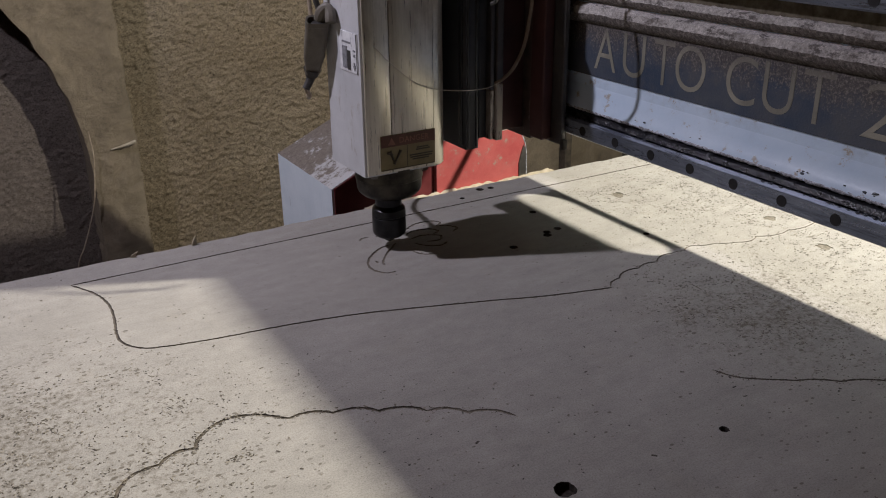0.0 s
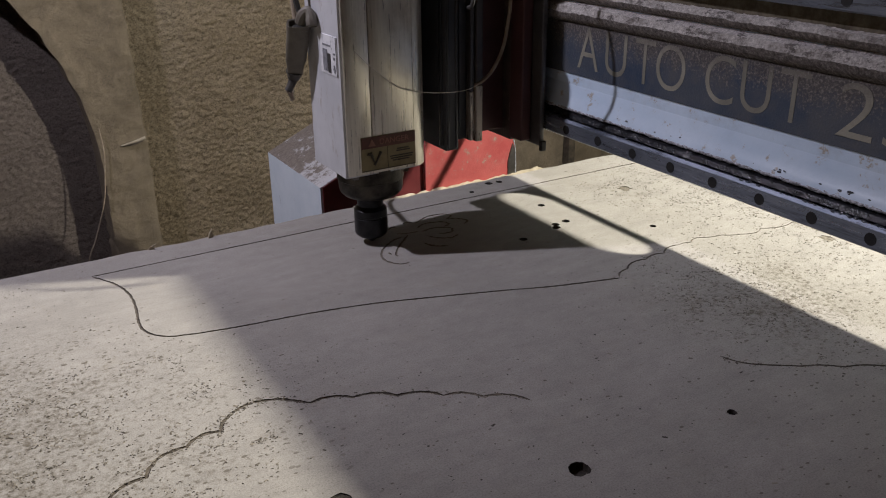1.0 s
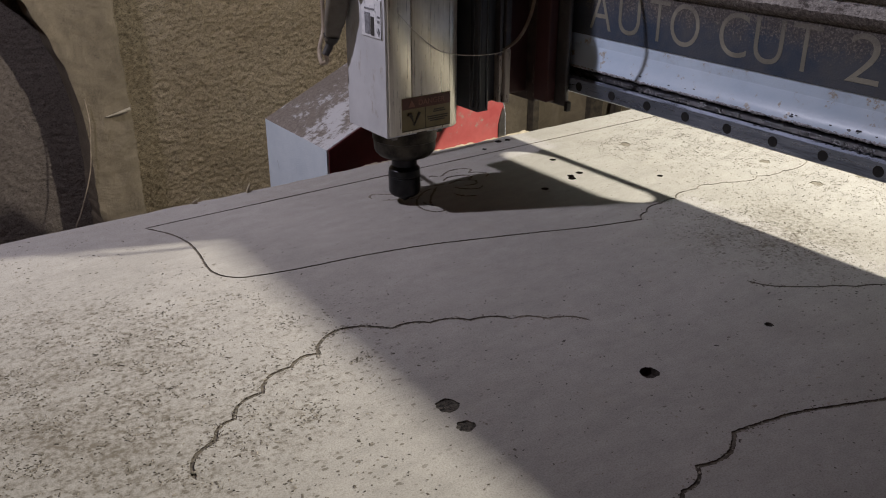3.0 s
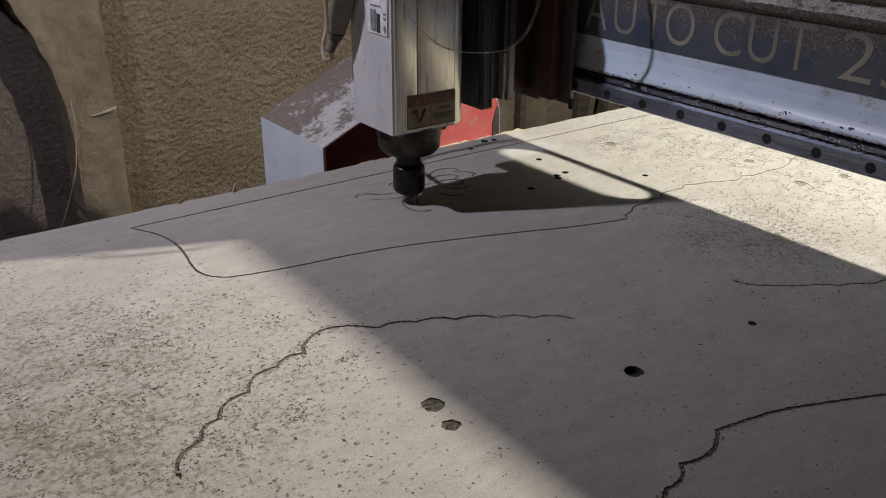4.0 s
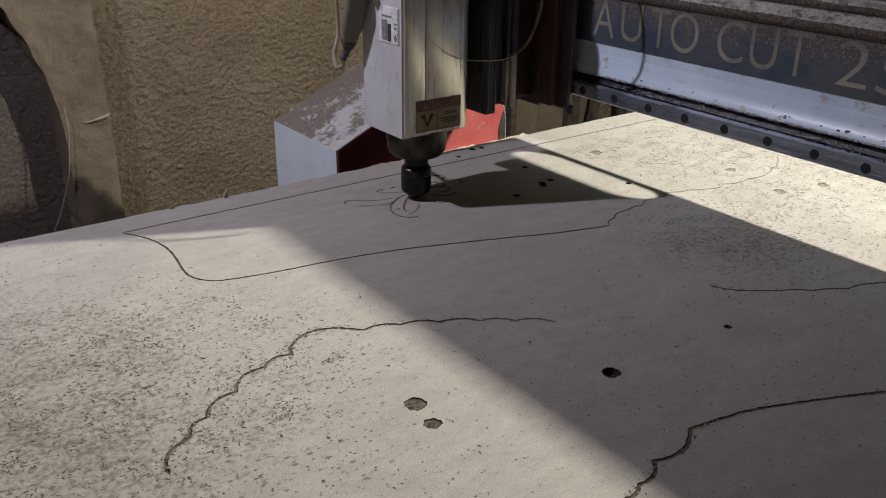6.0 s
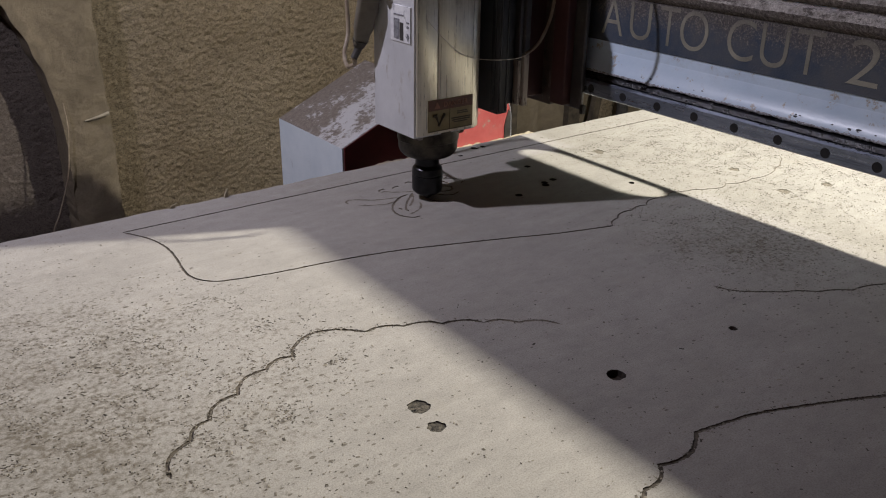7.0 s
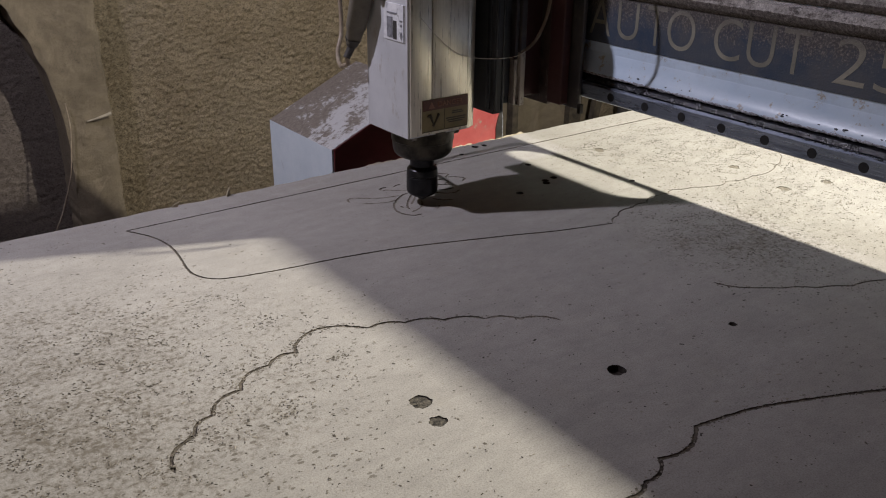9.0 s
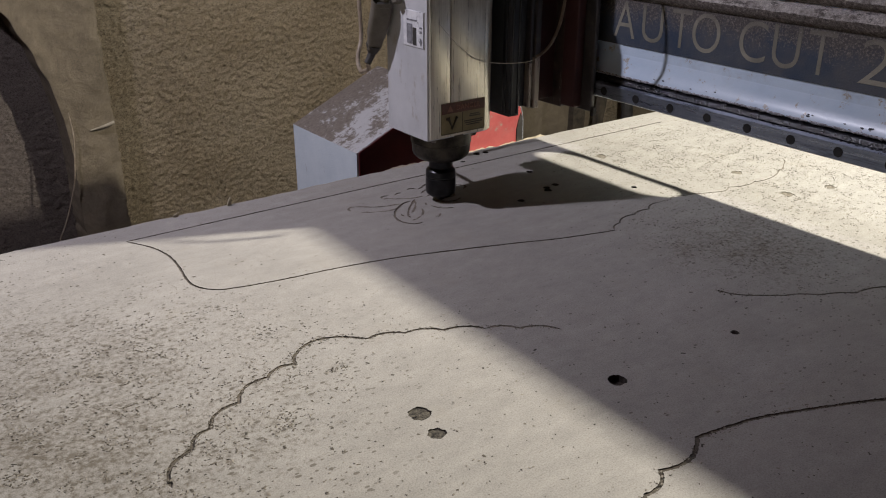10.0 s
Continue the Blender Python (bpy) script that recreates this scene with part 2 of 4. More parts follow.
def m_smooth_plaster():
    """Trowelled plaster with stains, scuffs and patches of grit showing through."""
    n = Nodes("smooth_plaster", 0.9)
    c = n.ramp(n.noise(4, 7, 0.65), (0.3, (0.152, 0.121, 0.082)), (0.7, (0.246, 0.200, 0.138)))
    blot = n.ramp(n.noise(11, 6, 0.7, None, 1.2), (0.40, grey(0.80)), (0.60, grey(1.08)))
    c = n.mix(1.0, c, blot, "MULTIPLY")
    grit = n.ramp(n.noise(260, 6, 0.8), (0.32, grey(0.55)), (0.52, grey(1.05)))
    c = n.mix(n.ramp(n.noise(9, 5, 0.7), (0.42, grey(0.15)), (0.62, grey(0.9))), c, n.mix(1.0, c, grit, "MULTIPLY"))
    n.colour(n.mix(n.ramp(n.noise(30, 6, 0.7), (0.62, grey(0.0)), (0.75, grey(0.4))), c, (0.26, 0.215, 0.15)))
    n.bump(n.noise(60, 9, 0.8), 0.8, 0.007)
    return n.m


def m_flake():
    n = Nodes("wood_chip", 0.9)
    g = n.t.nodes.new("ShaderNodeNewGeometry").outputs["Random Per Island"]
    n.colour(n.ramp(g, (0.0, (0.065, 0.057, 0.046)), (0.4, (0.17, 0.148, 0.117)), (1.0, (0.33, 0.295, 0.24))))
    return n.m


MDF = m_mdf()
EDGE = m_plain("mdf_edge", (0.36, 0.30, 0.21), (0.52, 0.45, 0.33), 60, 0.9, bump=0.5, depth=0.002)
GROOVE = m_plain("cut_groove", (0.062, 0.052, 0.041), (0.185, 0.155, 0.12), 190, 0.95, bump=0.6)
SHALLOW = m_plain("shallow_groove", (0.12, 0.10, 0.078), (0.25, 0.213, 0.168), 190, 0.95, bump=0.6)
HOLE = m_plain("drilled_hole", (0.022, 0.017, 0.014), (0.07, 0.055, 0.045), 300, 0.95)
PLUG = m_plain("sawdust_plug", (0.008, 0.007, 0.006), (0.15, 0.13, 0.10), 300, 0.95, bump=0.8, depth=0.002)
FLAKE = m_flake()
BRUSHED = m_brushed()
SIDE = m_side_paint()
BLACK = m_dusty("black_machine_paint", (0.046, 0.046, 0.050), (0.082, 0.077, 0.078), 12, 0.35, most=0.5)
RUSTY = m_worn()
BARED = m_worn("bared_slide_metal", (0.55, 0.50, 0.44), 0.42)
DEEPRED = m_plain("grimy_red_paint", (0.066, 0.027, 0.027), (0.106, 0.042, 0.041), 22, 0.55)
PATCHED = m_plain("filled_patch", (0.10, 0.086, 0.066), (0.30, 0.265, 0.21), 260, 0.95, bump=0.7)
OLIVE = m_plain("old_brown_dust", (0.075, 0.062, 0.042), (0.19, 0.162, 0.115), 70, 0.95, bump=0.8, depth=0.002)
CRUST = m_plain("dust_crust", (0.10, 0.095, 0.095), (0.66, 0.68, 0.74), 330, 0.7, bump=0.9, depth=0.002)
# Shaded copy of the red paint for the unlit part of the foot.
SHADEDRED = m_plain("shaded_red_paint", (0.13, 0.026, 0.028), (0.20, 0.04, 0.042), 14, 0.45)
RED = m_dusty("peeling_red_paint", (0.48, 0.085, 0.082), (0.58, 0.135, 0.125), 20, 0.6, chips=(0.42, 0.27, 0.22))
PALE = m_slope()
BEAMBLUE = m_dusty("light_blue_gantry_paint", (0.54, 0.67, 0.82), (0.64, 0.76, 0.89), 9, 0.38, chips=(0.42, 0.38, 0.33), most=0.6, gloss=0.8, thin=0.32)
BEAMROLL = m_dusty("rolled_blue_edge", (0.54, 0.67, 0.82), (0.64, 0.76, 0.89), 9, 0.30, chips=(0.42, 0.38, 0.33), most=0.15, gloss=0.8, thin=0.15, lumps=0.12)
BAND = m_band("navy_band", (0.028, 0.050, 0.090), (0.080, 0.090, 0.108), 0.45, 0.748)
LETTER = m_band("cream_lettering", (0.14, 0.136, 0.108), (0.31, 0.295, 0.235), 0.6, 0.762)
LEDGE = m_lip()
RAIL = m_rail()
GREASE = m_plain("black_grease", (0.008, 0.009, 0.012), (0.03, 0.03, 0.035), 120, 0.22, bump=0.5, depth=0.0015, fine=500)
WETGREASE = m_plain("wet_grease", (0.03, 0.035, 0.045), (0.10, 0.11, 0.13), 200, 0.14, bump=0.0)
WETGREASE.node_tree.nodes["Principled BSDF"].inputs["Specular IOR Level"].default_value = 1.0
BOLT = m_plain("bolt_hole", (0.006, 0.006, 0.007), (0.014, 0.013, 0.013), 200, 0.6)
NUT = m_plain("blackened_steel", (0.014, 0.014, 0.016), (0.035, 0.035, 0.037), 50, 0.33, 0.7)
FLANGE = m_plain("oily_dark_metal", (0.016, 0.014, 0.012), (0.085, 0.074, 0.058), 60, 0.42, 0.6)
BIT = m_plain("carbide", (0.05, 0.05, 0.05), (0.12, 0.12, 0.12), 90, 0.3, 0.9)
STUCCO = m_stucco("rough_cast_plaster", (0.215, 0.167, 0.107), (0.34, 0.268, 0.177), (0.285, 0.239, 0.175))
# The same rough cast, coloured darker to stand in for shade inside the arch.
SHADEDCAST = m_stucco("shaded_rough_cast", (0.165, 0.134, 0.112), (0.235, 0.192, 0.160), (0.20, 0.165, 0.142), 0.3, 1.0)
PLASTER = m_smooth_plaster()
DRIP = m_plain("pale_plaster", (0.22, 0.19, 0.145), (0.34, 0.30, 0.23), 60, 0.9, bump=0.5, depth=0.002)
CONCRETE = m_plain("concrete", (0.09, 0.078, 0.066), (0.14, 0.122, 0.104), 4, 0.9, bump=0.5, depth=0.004, fine=90)
# For the unseen walls and ceiling; the ochre is picked for the warm light it bounces.
WALLPAINT = m_plain("ochre_bounce_paint", (0.48, 0.245, 0.118), (0.61, 0.315, 0.155), 3, 0.9, bump=0.4, depth=0.004, fine=70)
RUSTWOOD = m_plain("weathered_wood", (0.035, 0.028, 0.020), (0.10, 0.08, 0.055), 40, 0.9, bump=0.5, depth=0.002)
GREYPLASTIC = m_plain("grey_green_plastic", (0.10, 0.088, 0.070), (0.165, 0.147, 0.118), 40, 0.55)
RUBBER = m_plain("rubber", (0.03, 0.028, 0.026), (0.07, 0.065, 0.06), 50, 0.7)
WIRE = m_plain("clear_wire", (0.66, 0.62, 0.54), (0.8, 0.76, 0.68), 80, 0.3)
SLEEVE = m_plain("cable_sleeve", (0.22, 0.17, 0.12), (0.40, 0.33, 0.25), 60, 0.5)
STICKRED = m_plain("warning_red", (0.085, 0.03, 0.02), (0.15, 0.05, 0.035), 60, 0.5)
STICKYEL = m_plain("warning_yellow", (0.20, 0.155, 0.07), (0.29, 0.23, 0.115), 50, 0.5)
STICKINK = m_plain("sticker_ink", (0.03, 0.024, 0.016), (0.09, 0.07, 0.045), 120, 0.6)
STICKPALE = m_plain("sticker_letter", (0.24, 0.10, 0.07), (0.32, 0.15, 0.10), 80, 0.6)
PAPER = m_label()
GLOSSBLACK = m_plain("gloss_black", (0.050, 0.054, 0.060), (0.080, 0.084, 0.090), 14, 0.42, bump=0.05)
GLOSSBLACK.node_tree.nodes["Principled BSDF"].inputs["Specular IOR Level"].default_value = 0.18
LABELGREY = m_plain("print_shade_grey", (0.09, 0.09, 0.10), (0.30, 0.30, 0.32), 160, 0.7)
HIGHGLOSS = m_plain("oiled_black", (0.034, 0.038, 0.043), (0.056, 0.060, 0.066), 30, 0.24, bump=0.05)
STEEL = m_plain("bare_steel", (0.16, 0.15, 0.14), (0.30, 0.28, 0.26), 30, 0.4, 0.8)

# ---- mesh helpers ----
BASE = {}


def thing(name, base, label, category, group="", kind=""):
    ob = new(name)
    ob.location = base
    BASE[ob] = Vector(base)
    return tagged(ob, label, category, group, kind)


def solid(name, bm, material, base=None, smooth=False):
    if base is not None:
        bmesh.ops.translate(bm, verts=bm.verts, vec=-Vector(base))
    me = bpy.data.meshes.new(name)
    bm.to_mesh(me)
    bm.free()
    for m in material if isinstance(material, (list, tuple)) else (material,):
        me.materials.append(m)
    if smooth:
        me.shade_smooth()
        me.set_sharp_from_angle(angle=radians(35))
    return new(name, me)


def part(name, bm, material, parent, label="", smooth=False):
    """One mesh under a thing or a part, written in the world's coordinates."""
    ob = solid(name, bm, material, BASE[parent], smooth)
    ob.parent = parent
    BASE[ob] = BASE[parent]
    return tagged(ob, label)


def rbox(x0, x1, y0, y1, z0, z1, r=0.0, seg=2, bm=None):
    own = bmesh.new()
    bmesh.ops.create_cube(own, size=1)
    for v in own.verts:
        v.co = ((x0, x1)[v.co.x > 0], (y0, y1)[v.co.y > 0], (z0, z1)[v.co.z > 0])
    if r:
        bmesh.ops.bevel(own, geom=list(own.edges), offset=r, segments=seg, affect="EDGES", profile=0.5)
    return join(own, bm)


def join(own, bm):
    if bm is None:
        return own
    me = bpy.data.meshes.new("scratch")
    own.to_mesh(me)
    own.free()
    bm.from_mesh(me)
    bpy.data.meshes.remove(me)
    return bm


def lathe(rings, cx, cy, seg=32, bm=None, flats=0):
    """A turned body about a vertical axis: rings of (radius, z). flats: a polygon instead of a circle."""
    own = bmesh.new()
    n = flats or seg
    loops = []
    for r, z in rings:
        loops.append([own.verts.new((cx + r * math.cos(2 * math.pi * (k + 0.5) / n), cy + r * math.sin(2 * math.pi * (k + 0.5) / n), z)) for k in range(n)])
    for a, b in zip(loops, loops[1:]):
        for k in range(n):
            own.faces.new((a[k], a[(k + 1) % n], b[(k + 1) % n], b[k]))
    own.faces.new(loops[0][::-1])
    own.faces.new(loops[-1])
    bmesh.ops.recalc_face_normals(own, faces=own.faces)
    return join(own, bm)


def glide(pts, per=8):
    """A smooth line through a few points."""
    p = [Vector(q) for q in pts]
    p = [2 * p[0] - p[1]] + p + [2 * p[-1] - p[-2]]
    out = []
    for i in range(1, len(p) - 2):
        for k in range(per):
            t = k / per
            out.append(0.5 * (2 * p[i] + (p[i + 1] - p[i - 1]) * t + (2 * p[i - 1] - 5 * p[i] + 4 * p[i + 1] - p[i + 2]) * t * t
                              + (3 * p[i] - p[i - 1] - 3 * p[i + 1] + p[i + 2]) * t ** 3))
    return out + [p[-2]]


def tube(pts, radius, seg=8, per=8, bm=None):
    own = bmesh.new()
    line = glide(pts, per)
    loops = []
    side = None
    for i, c in enumerate(line):
        d = (line[min(i + 1, len(line) - 1)] - line[max(i - 1, 0)]).normalized()
        side = (side - d * side.dot(d)).normalized() if side else d.orthogonal().normalized()
        other = d.cross(side)
        r = radius(i / (len(line) - 1)) if callable(radius) else radius
        loops.append([own.verts.new(c + r * (math.cos(a) * side + math.sin(a) * other)) for a in (2 * math.pi * k / seg for k in range(seg))])
    for a, b in zip(loops, loops[1:]):
        for k in range(seg):
            own.faces.new((a[k], a[(k + 1) % seg], b[(k + 1) % seg], b[k]))
    own.faces.new(loops[0][::-1])
    own.faces.new(loops[-1])
    return join(own, bm)


def prism(outline, axis, a, b, bm=None):
    """An outline in the two other axes, drawn out along one axis from a to b."""
    own = bmesh.new()

    def at(p, d):
        return {"x": (d, p[0], p[1]), "y": (p[0], d, p[1]), "z": (p[0], p[1], d)}[axis]

    lo = [own.verts.new(at(p, a)) for p in outline]
    hi = [own.verts.new(at(p, b)) for p in outline]
    n = len(outline)
    own.faces.new(lo)
    own.faces.new(hi[::-1])
    for k in range(n):
        own.faces.new((lo[k], hi[k], hi[(k + 1) % n], lo[(k + 1) % n]))
    bmesh.ops.recalc_face_normals(own, faces=own.faces)
    return join(own, bm)


def tiled(outline, inner=(), quads=()):
    """Triangles that fill an outline in a plane, through the inner points and along the edges of the quads.
    Returns points, triangles and, for each triangle, the first of the quads that it lies in, or -1."""
    pts = [Vector(p) for p in outline] + [Vector(p) for p in inner]
    n = len(outline)
    edges = [(k, (k + 1) % n) for k in range(n)]
    for q in quads:
        first = len(pts)
        pts += [Vector(p) for p in q]
        edges += [(first + k, first + (k + 1) % len(q)) for k in range(len(q))]
    at, _, tris, _, _, _ = delaunay_2d_cdt(pts, edges, [], 0, 1e-6)
    mid = np.array([[sum(at[c][i] for c in t) / 3 for i in (0, 1)] for t in tris])

    def within(ring):
        """Which of the midpoints lie in a ring of points."""
        x, y = np.array(ring, float).T
        hits = np.zeros(len(mid), int)
        near = np.flatnonzero((mid >= np.min(ring, axis=0)).all(1) & (mid <= np.max(ring, axis=0)).all(1))
        for k in range(len(x)):
            a, b, c, d = x[k - 1], y[k - 1], x[k], y[k]
            if b != d:
                py = mid[near, 1]
                cross = (b > py) != (d > py)
                hits[near] += cross & (mid[near, 0] < a + (py - b) * (c - a) / (d - b))
        return hits % 2 == 1

    keep = np.flatnonzero(within(outline))
    first = np.full(len(mid), -1)
    for k, q in enumerate(quads):
        first[within(q) & (first < 0)] = k
    return at, [list(tris[k]) for k in keep], [int(first[k]) for k in keep]


def rims(tris):
    """The edges that only one of the triangles has, in its direction."""
    seen = {(a, b) for t in tris for a, b in zip(t, t[1:] + t[:1])}
    return [(a, b) for a, b in seen if (b, a) not in seen]


def letters(name, text, material, parent, height, width, m, label="", thin=0.0, deep=0.0006):
    """Words in the built-in font as a mesh, fitted to a height and a width, with its lower left corner at the pose m."""
    cu = bpy.data.curves.new(name, "FONT")
    cu.body, cu.extrude, cu.offset = text, 0.006, thin
    tmp = bpy.data.objects.new("scratch", cu)
    scene.collection.objects.link(tmp)
    me = bpy.data.meshes.new_from_object(tmp.evaluated_get(bpy.context.evaluated_depsgraph_get()))
    bpy.data.objects.remove(tmp)
    bm = bmesh.new()
    bm.from_mesh(me)
    bpy.data.meshes.remove(me)
    lo = [min(v.co[i] for v in bm.verts) for i in range(3)]
    hi = [max(v.co[i] for v in bm.verts) for i in range(3)]
    for v in bm.verts:
        v.co = m @ Vector(((v.co.x - lo[0]) / (hi[0] - lo[0]) * width, (v.co.y - lo[1]) / (hi[1] - lo[1]) * height, deep * (v.co.z > 0)))
    bmesh.ops.recalc_face_normals(bm, faces=bm.faces)
    return part(name, bm, material, parent, label)


# ---- the room ----
FLOOR_Z, CEIL_Z = 0.0, 5.0
tagged(solid("floor", rbox(-6.0, 7.0, -8.0, 1.6, -0.12, FLOOR_Z), CONCRETE), "grey concrete workshop floor with dust", "floor", kind="structure")
# Ceiling and three walls out of view, added to close the room and bounce warm light.
tagged(solid("ceiling", rbox(-6.0, 7.0, -8.0, 1.6, CEIL_Z, CEIL_Z + 0.12), WALLPAINT), "plain unseen workshop ceiling, coloured ochre for warm bounced light", "ceiling", kind="structure")
for nm, b in (("wall_west", (-6.15, -6.0, -8.0, 1.6)), ("wall_east", (7.0, 7.15, -8.0, 1.6)), ("wall_south", (-6.15, 7.15, -8.15, -8.0))):
    tagged(solid(nm, rbox(*b, 0, CEIL_Z), WALLPAINT), "plain unseen workshop wall, coloured ochre for warm bounced light", "wall", kind="structure")


def value_noise(u, w, cell, seed):
    """Smooth random heights on a lattice, for the thrown plaster."""
    rng = np.random.RandomState(seed)
    a, b = u / cell[0], w / cell[1]
    tab = rng.rand(int(a.max()) + 3, int(b.max()) + 3)
    i, j = a.astype(int), b.astype(int)
    f, g = a - i, b - j
    f, g = f * f * (3 - 2 * f), g * g * (3 - 2 * g)
    return (tab[i, j] * (1 - f) + tab[i + 1, j] * f) * (1 - g) + (tab[i, j + 1] * (1 - f) + tab[i + 1, j + 1] * f) * g


def stucco_wall():
    """The far wall: rough cast in the part that shows, plain beyond it."""
    x0, x1, z0, z1, step = -1.5, 2.1, 0.20, 1.45, 0.0034
    nx, nz = int((x1 - x0) / step) + 1, int((z1 - z0) / step) + 1
    u, w = np.meshgrid(np.linspace(0, x1 - x0, nx), np.linspace(0, z1 - z0, nz), indexing="ij")
    uu, ww = u + 0.02 * value_noise(u, w, (0.05, 0.03), 9), w + 0.35 * (u * 0.15) + 0.012 * value_noise(u, w, (0.04, 0.03), 10)
    h = 0.0040 * value_noise(uu, ww, (0.014, 0.0095), 1) ** 1.5 + 0.0055 * value_noise(uu, ww, (0.008, 0.0055), 2) + 0.006 * value_noise(u, w, (0.12, 0.10), 3)
    h += 0.0075 * value_noise(uu, ww, (0.0062, 0.0042), 4) ** 1.5
    h += 0.0026 * np.random.RandomState(12).rand(*u.shape)
    rim = np.minimum(np.minimum(u, x1 - x0 - u), np.minimum(w, z1 - z0 - w))
    h *= np.where(np.hypot(x0 + u + 0.75, np.maximum(z0 + w - 0.59, 0)) < 0.712, 0.45, 0.80)
    y = 1.436 - h * np.clip(rim / 0.05, 0, 1)
    y += 0.02 * (np.hypot(x0 + u + 0.75, np.maximum(z0 + w - 0.59, 0)) < 0.712)
    verts = np.stack([x0 + u, y, z0 + w], -1).reshape(-1, 3)
    k = np.arange(nx * nz).reshape(nx, nz)
    faces = np.stack([k[:-1, :-1], k[1:, :-1], k[1:, 1:], k[:-1, 1:]], -1).reshape(-1, 4)
    me = bpy.data.meshes.new("wall_north")
    me.from_pydata(verts.tolist(), [], faces.tolist())
    me.shade_smooth()
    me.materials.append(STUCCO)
    me.materials.append(SHADEDCAST)
    # Faces within the arch take the darkened colour that imitates its shade.
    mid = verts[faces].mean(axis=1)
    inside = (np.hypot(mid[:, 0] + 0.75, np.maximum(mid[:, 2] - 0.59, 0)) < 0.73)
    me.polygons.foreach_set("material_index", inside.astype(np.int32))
    wall = tagged(new("wall_north", me), "brown rough cast plaster wall behind the machine", "wall", kind="structure")
    bm = rbox(-6.15, 7.15, 1.56, 1.72, 0, CEIL_Z)
    tagged(solid("wall_north_core", bm, STUCCO), "brown rough cast plaster wall behind the machine", "wall", kind="structure")
    return wall


stucco_wall()


def arch_pier():
    """The pale layer of trowelled plaster with an arched recess in it; it ends in a crumbling upright edge."""
    rng = random.Random(5)
    cx, cz, r = -0.750, 0.590, 0.690

    def crumble(u, seed):
        return 0.0045 * noise.noise((u * 22, seed, 0)) + (0.0010 if seed == 7 else 0.0032) * noise.noise((u * 75, seed, 2)) + rng.uniform(-0.0003, 0.0003)

    tall = [k * 0.006 for k in range(int(1.5 / 0.006))] + [1.5, CEIL_Z]
    out = [(0.051 - 0.034 * max(0.0, min(z, 1.6) - 0.62) + crumble(z, 1), z) for z in tall]
    out += [(-1.75, CEIL_Z), (-1.75, 0.0), (cx - r, 0.0)]
    for k in range(361):
        a = math.pi * (1 - k / 360)
        d = r + crumble(0.75 * a, 7)
        out.append((cx + d * math.cos(a), cz + d * math.sin(a)))
    out += [(cx + r + crumble(z, 4), z) for z in (0.58 - 0.006 * k for k in range(60))] + [(cx + r, 0.0)]
    inner = []
    for i in range(110):
        for j in range(118):
            x, z = -0.94 + 0.009 * (i + rng.uniform(-0.3, 0.3)), 0.25 + 0.009 * (j + rng.uniform(-0.3, 0.3))
            away = math.hypot(x - cx, z - cz) if z > cz else abs(x - cx)
            if away > r + 0.008 and x < 0.043 - 0.034 * max(0.0, z - 0.62):
                inner.append((x, z))
    at, tris, _ = tiled(out, inner)

    def swell(x, z):
        lump = 0.008 * noise.noise((x * 7, z * 7, 3)) + 0.0030 * noise.noise((x * 33, z * 33, 5)) + 0.0016 * noise.noise((x * 110, z * 110, 8))
        return 1.347 - lump

    edge = rims(tris)
    verts = [(p.x, swell(p.x, p.y), p.y) for p in at]
    n = len(verts)
    worn = {a for a, _ in edge}
    verts = [(x, y + 0.002 * (k in worn), z) for k, (x, y, z) in enumerate(verts)] + [(p.x, 1.565, p.y) for p in at]
    faces = [tuple(t) for t in tris] + [(b, a, a + n, b + n) for a, b in edge]
    me = bpy.data.meshes.new("wall_pier")
    me.from_pydata(verts, [], faces)
    bm = bmesh.new()
    bm.from_mesh(me)
    bpy.data.meshes.remove(me)
    bmesh.ops.delete(bm, geom=[v for v in bm.verts if not v.link_faces], context="VERTS")
    bmesh.ops.recalc_face_normals(bm, faces=bm.faces)
    tagged(solid("wall_pier", bm, PLASTER, smooth=True), "pale smooth plaster pier beside an arched wall recess", "wall", kind="structure")


arch_pier()
tagged(solid("wall_drip", tube([(-0.012, 1.344, 0.6545), (0.005, 1.341, 0.658), (0.025, 1.339, 0.6625), (0.045, 1.340, 0.667)], lambda t: 0.0016 + 0.0030 * t, 8, 6), DRIP, smooth=True), "short pale ridge of plaster across the pier", "trim", kind="structure")


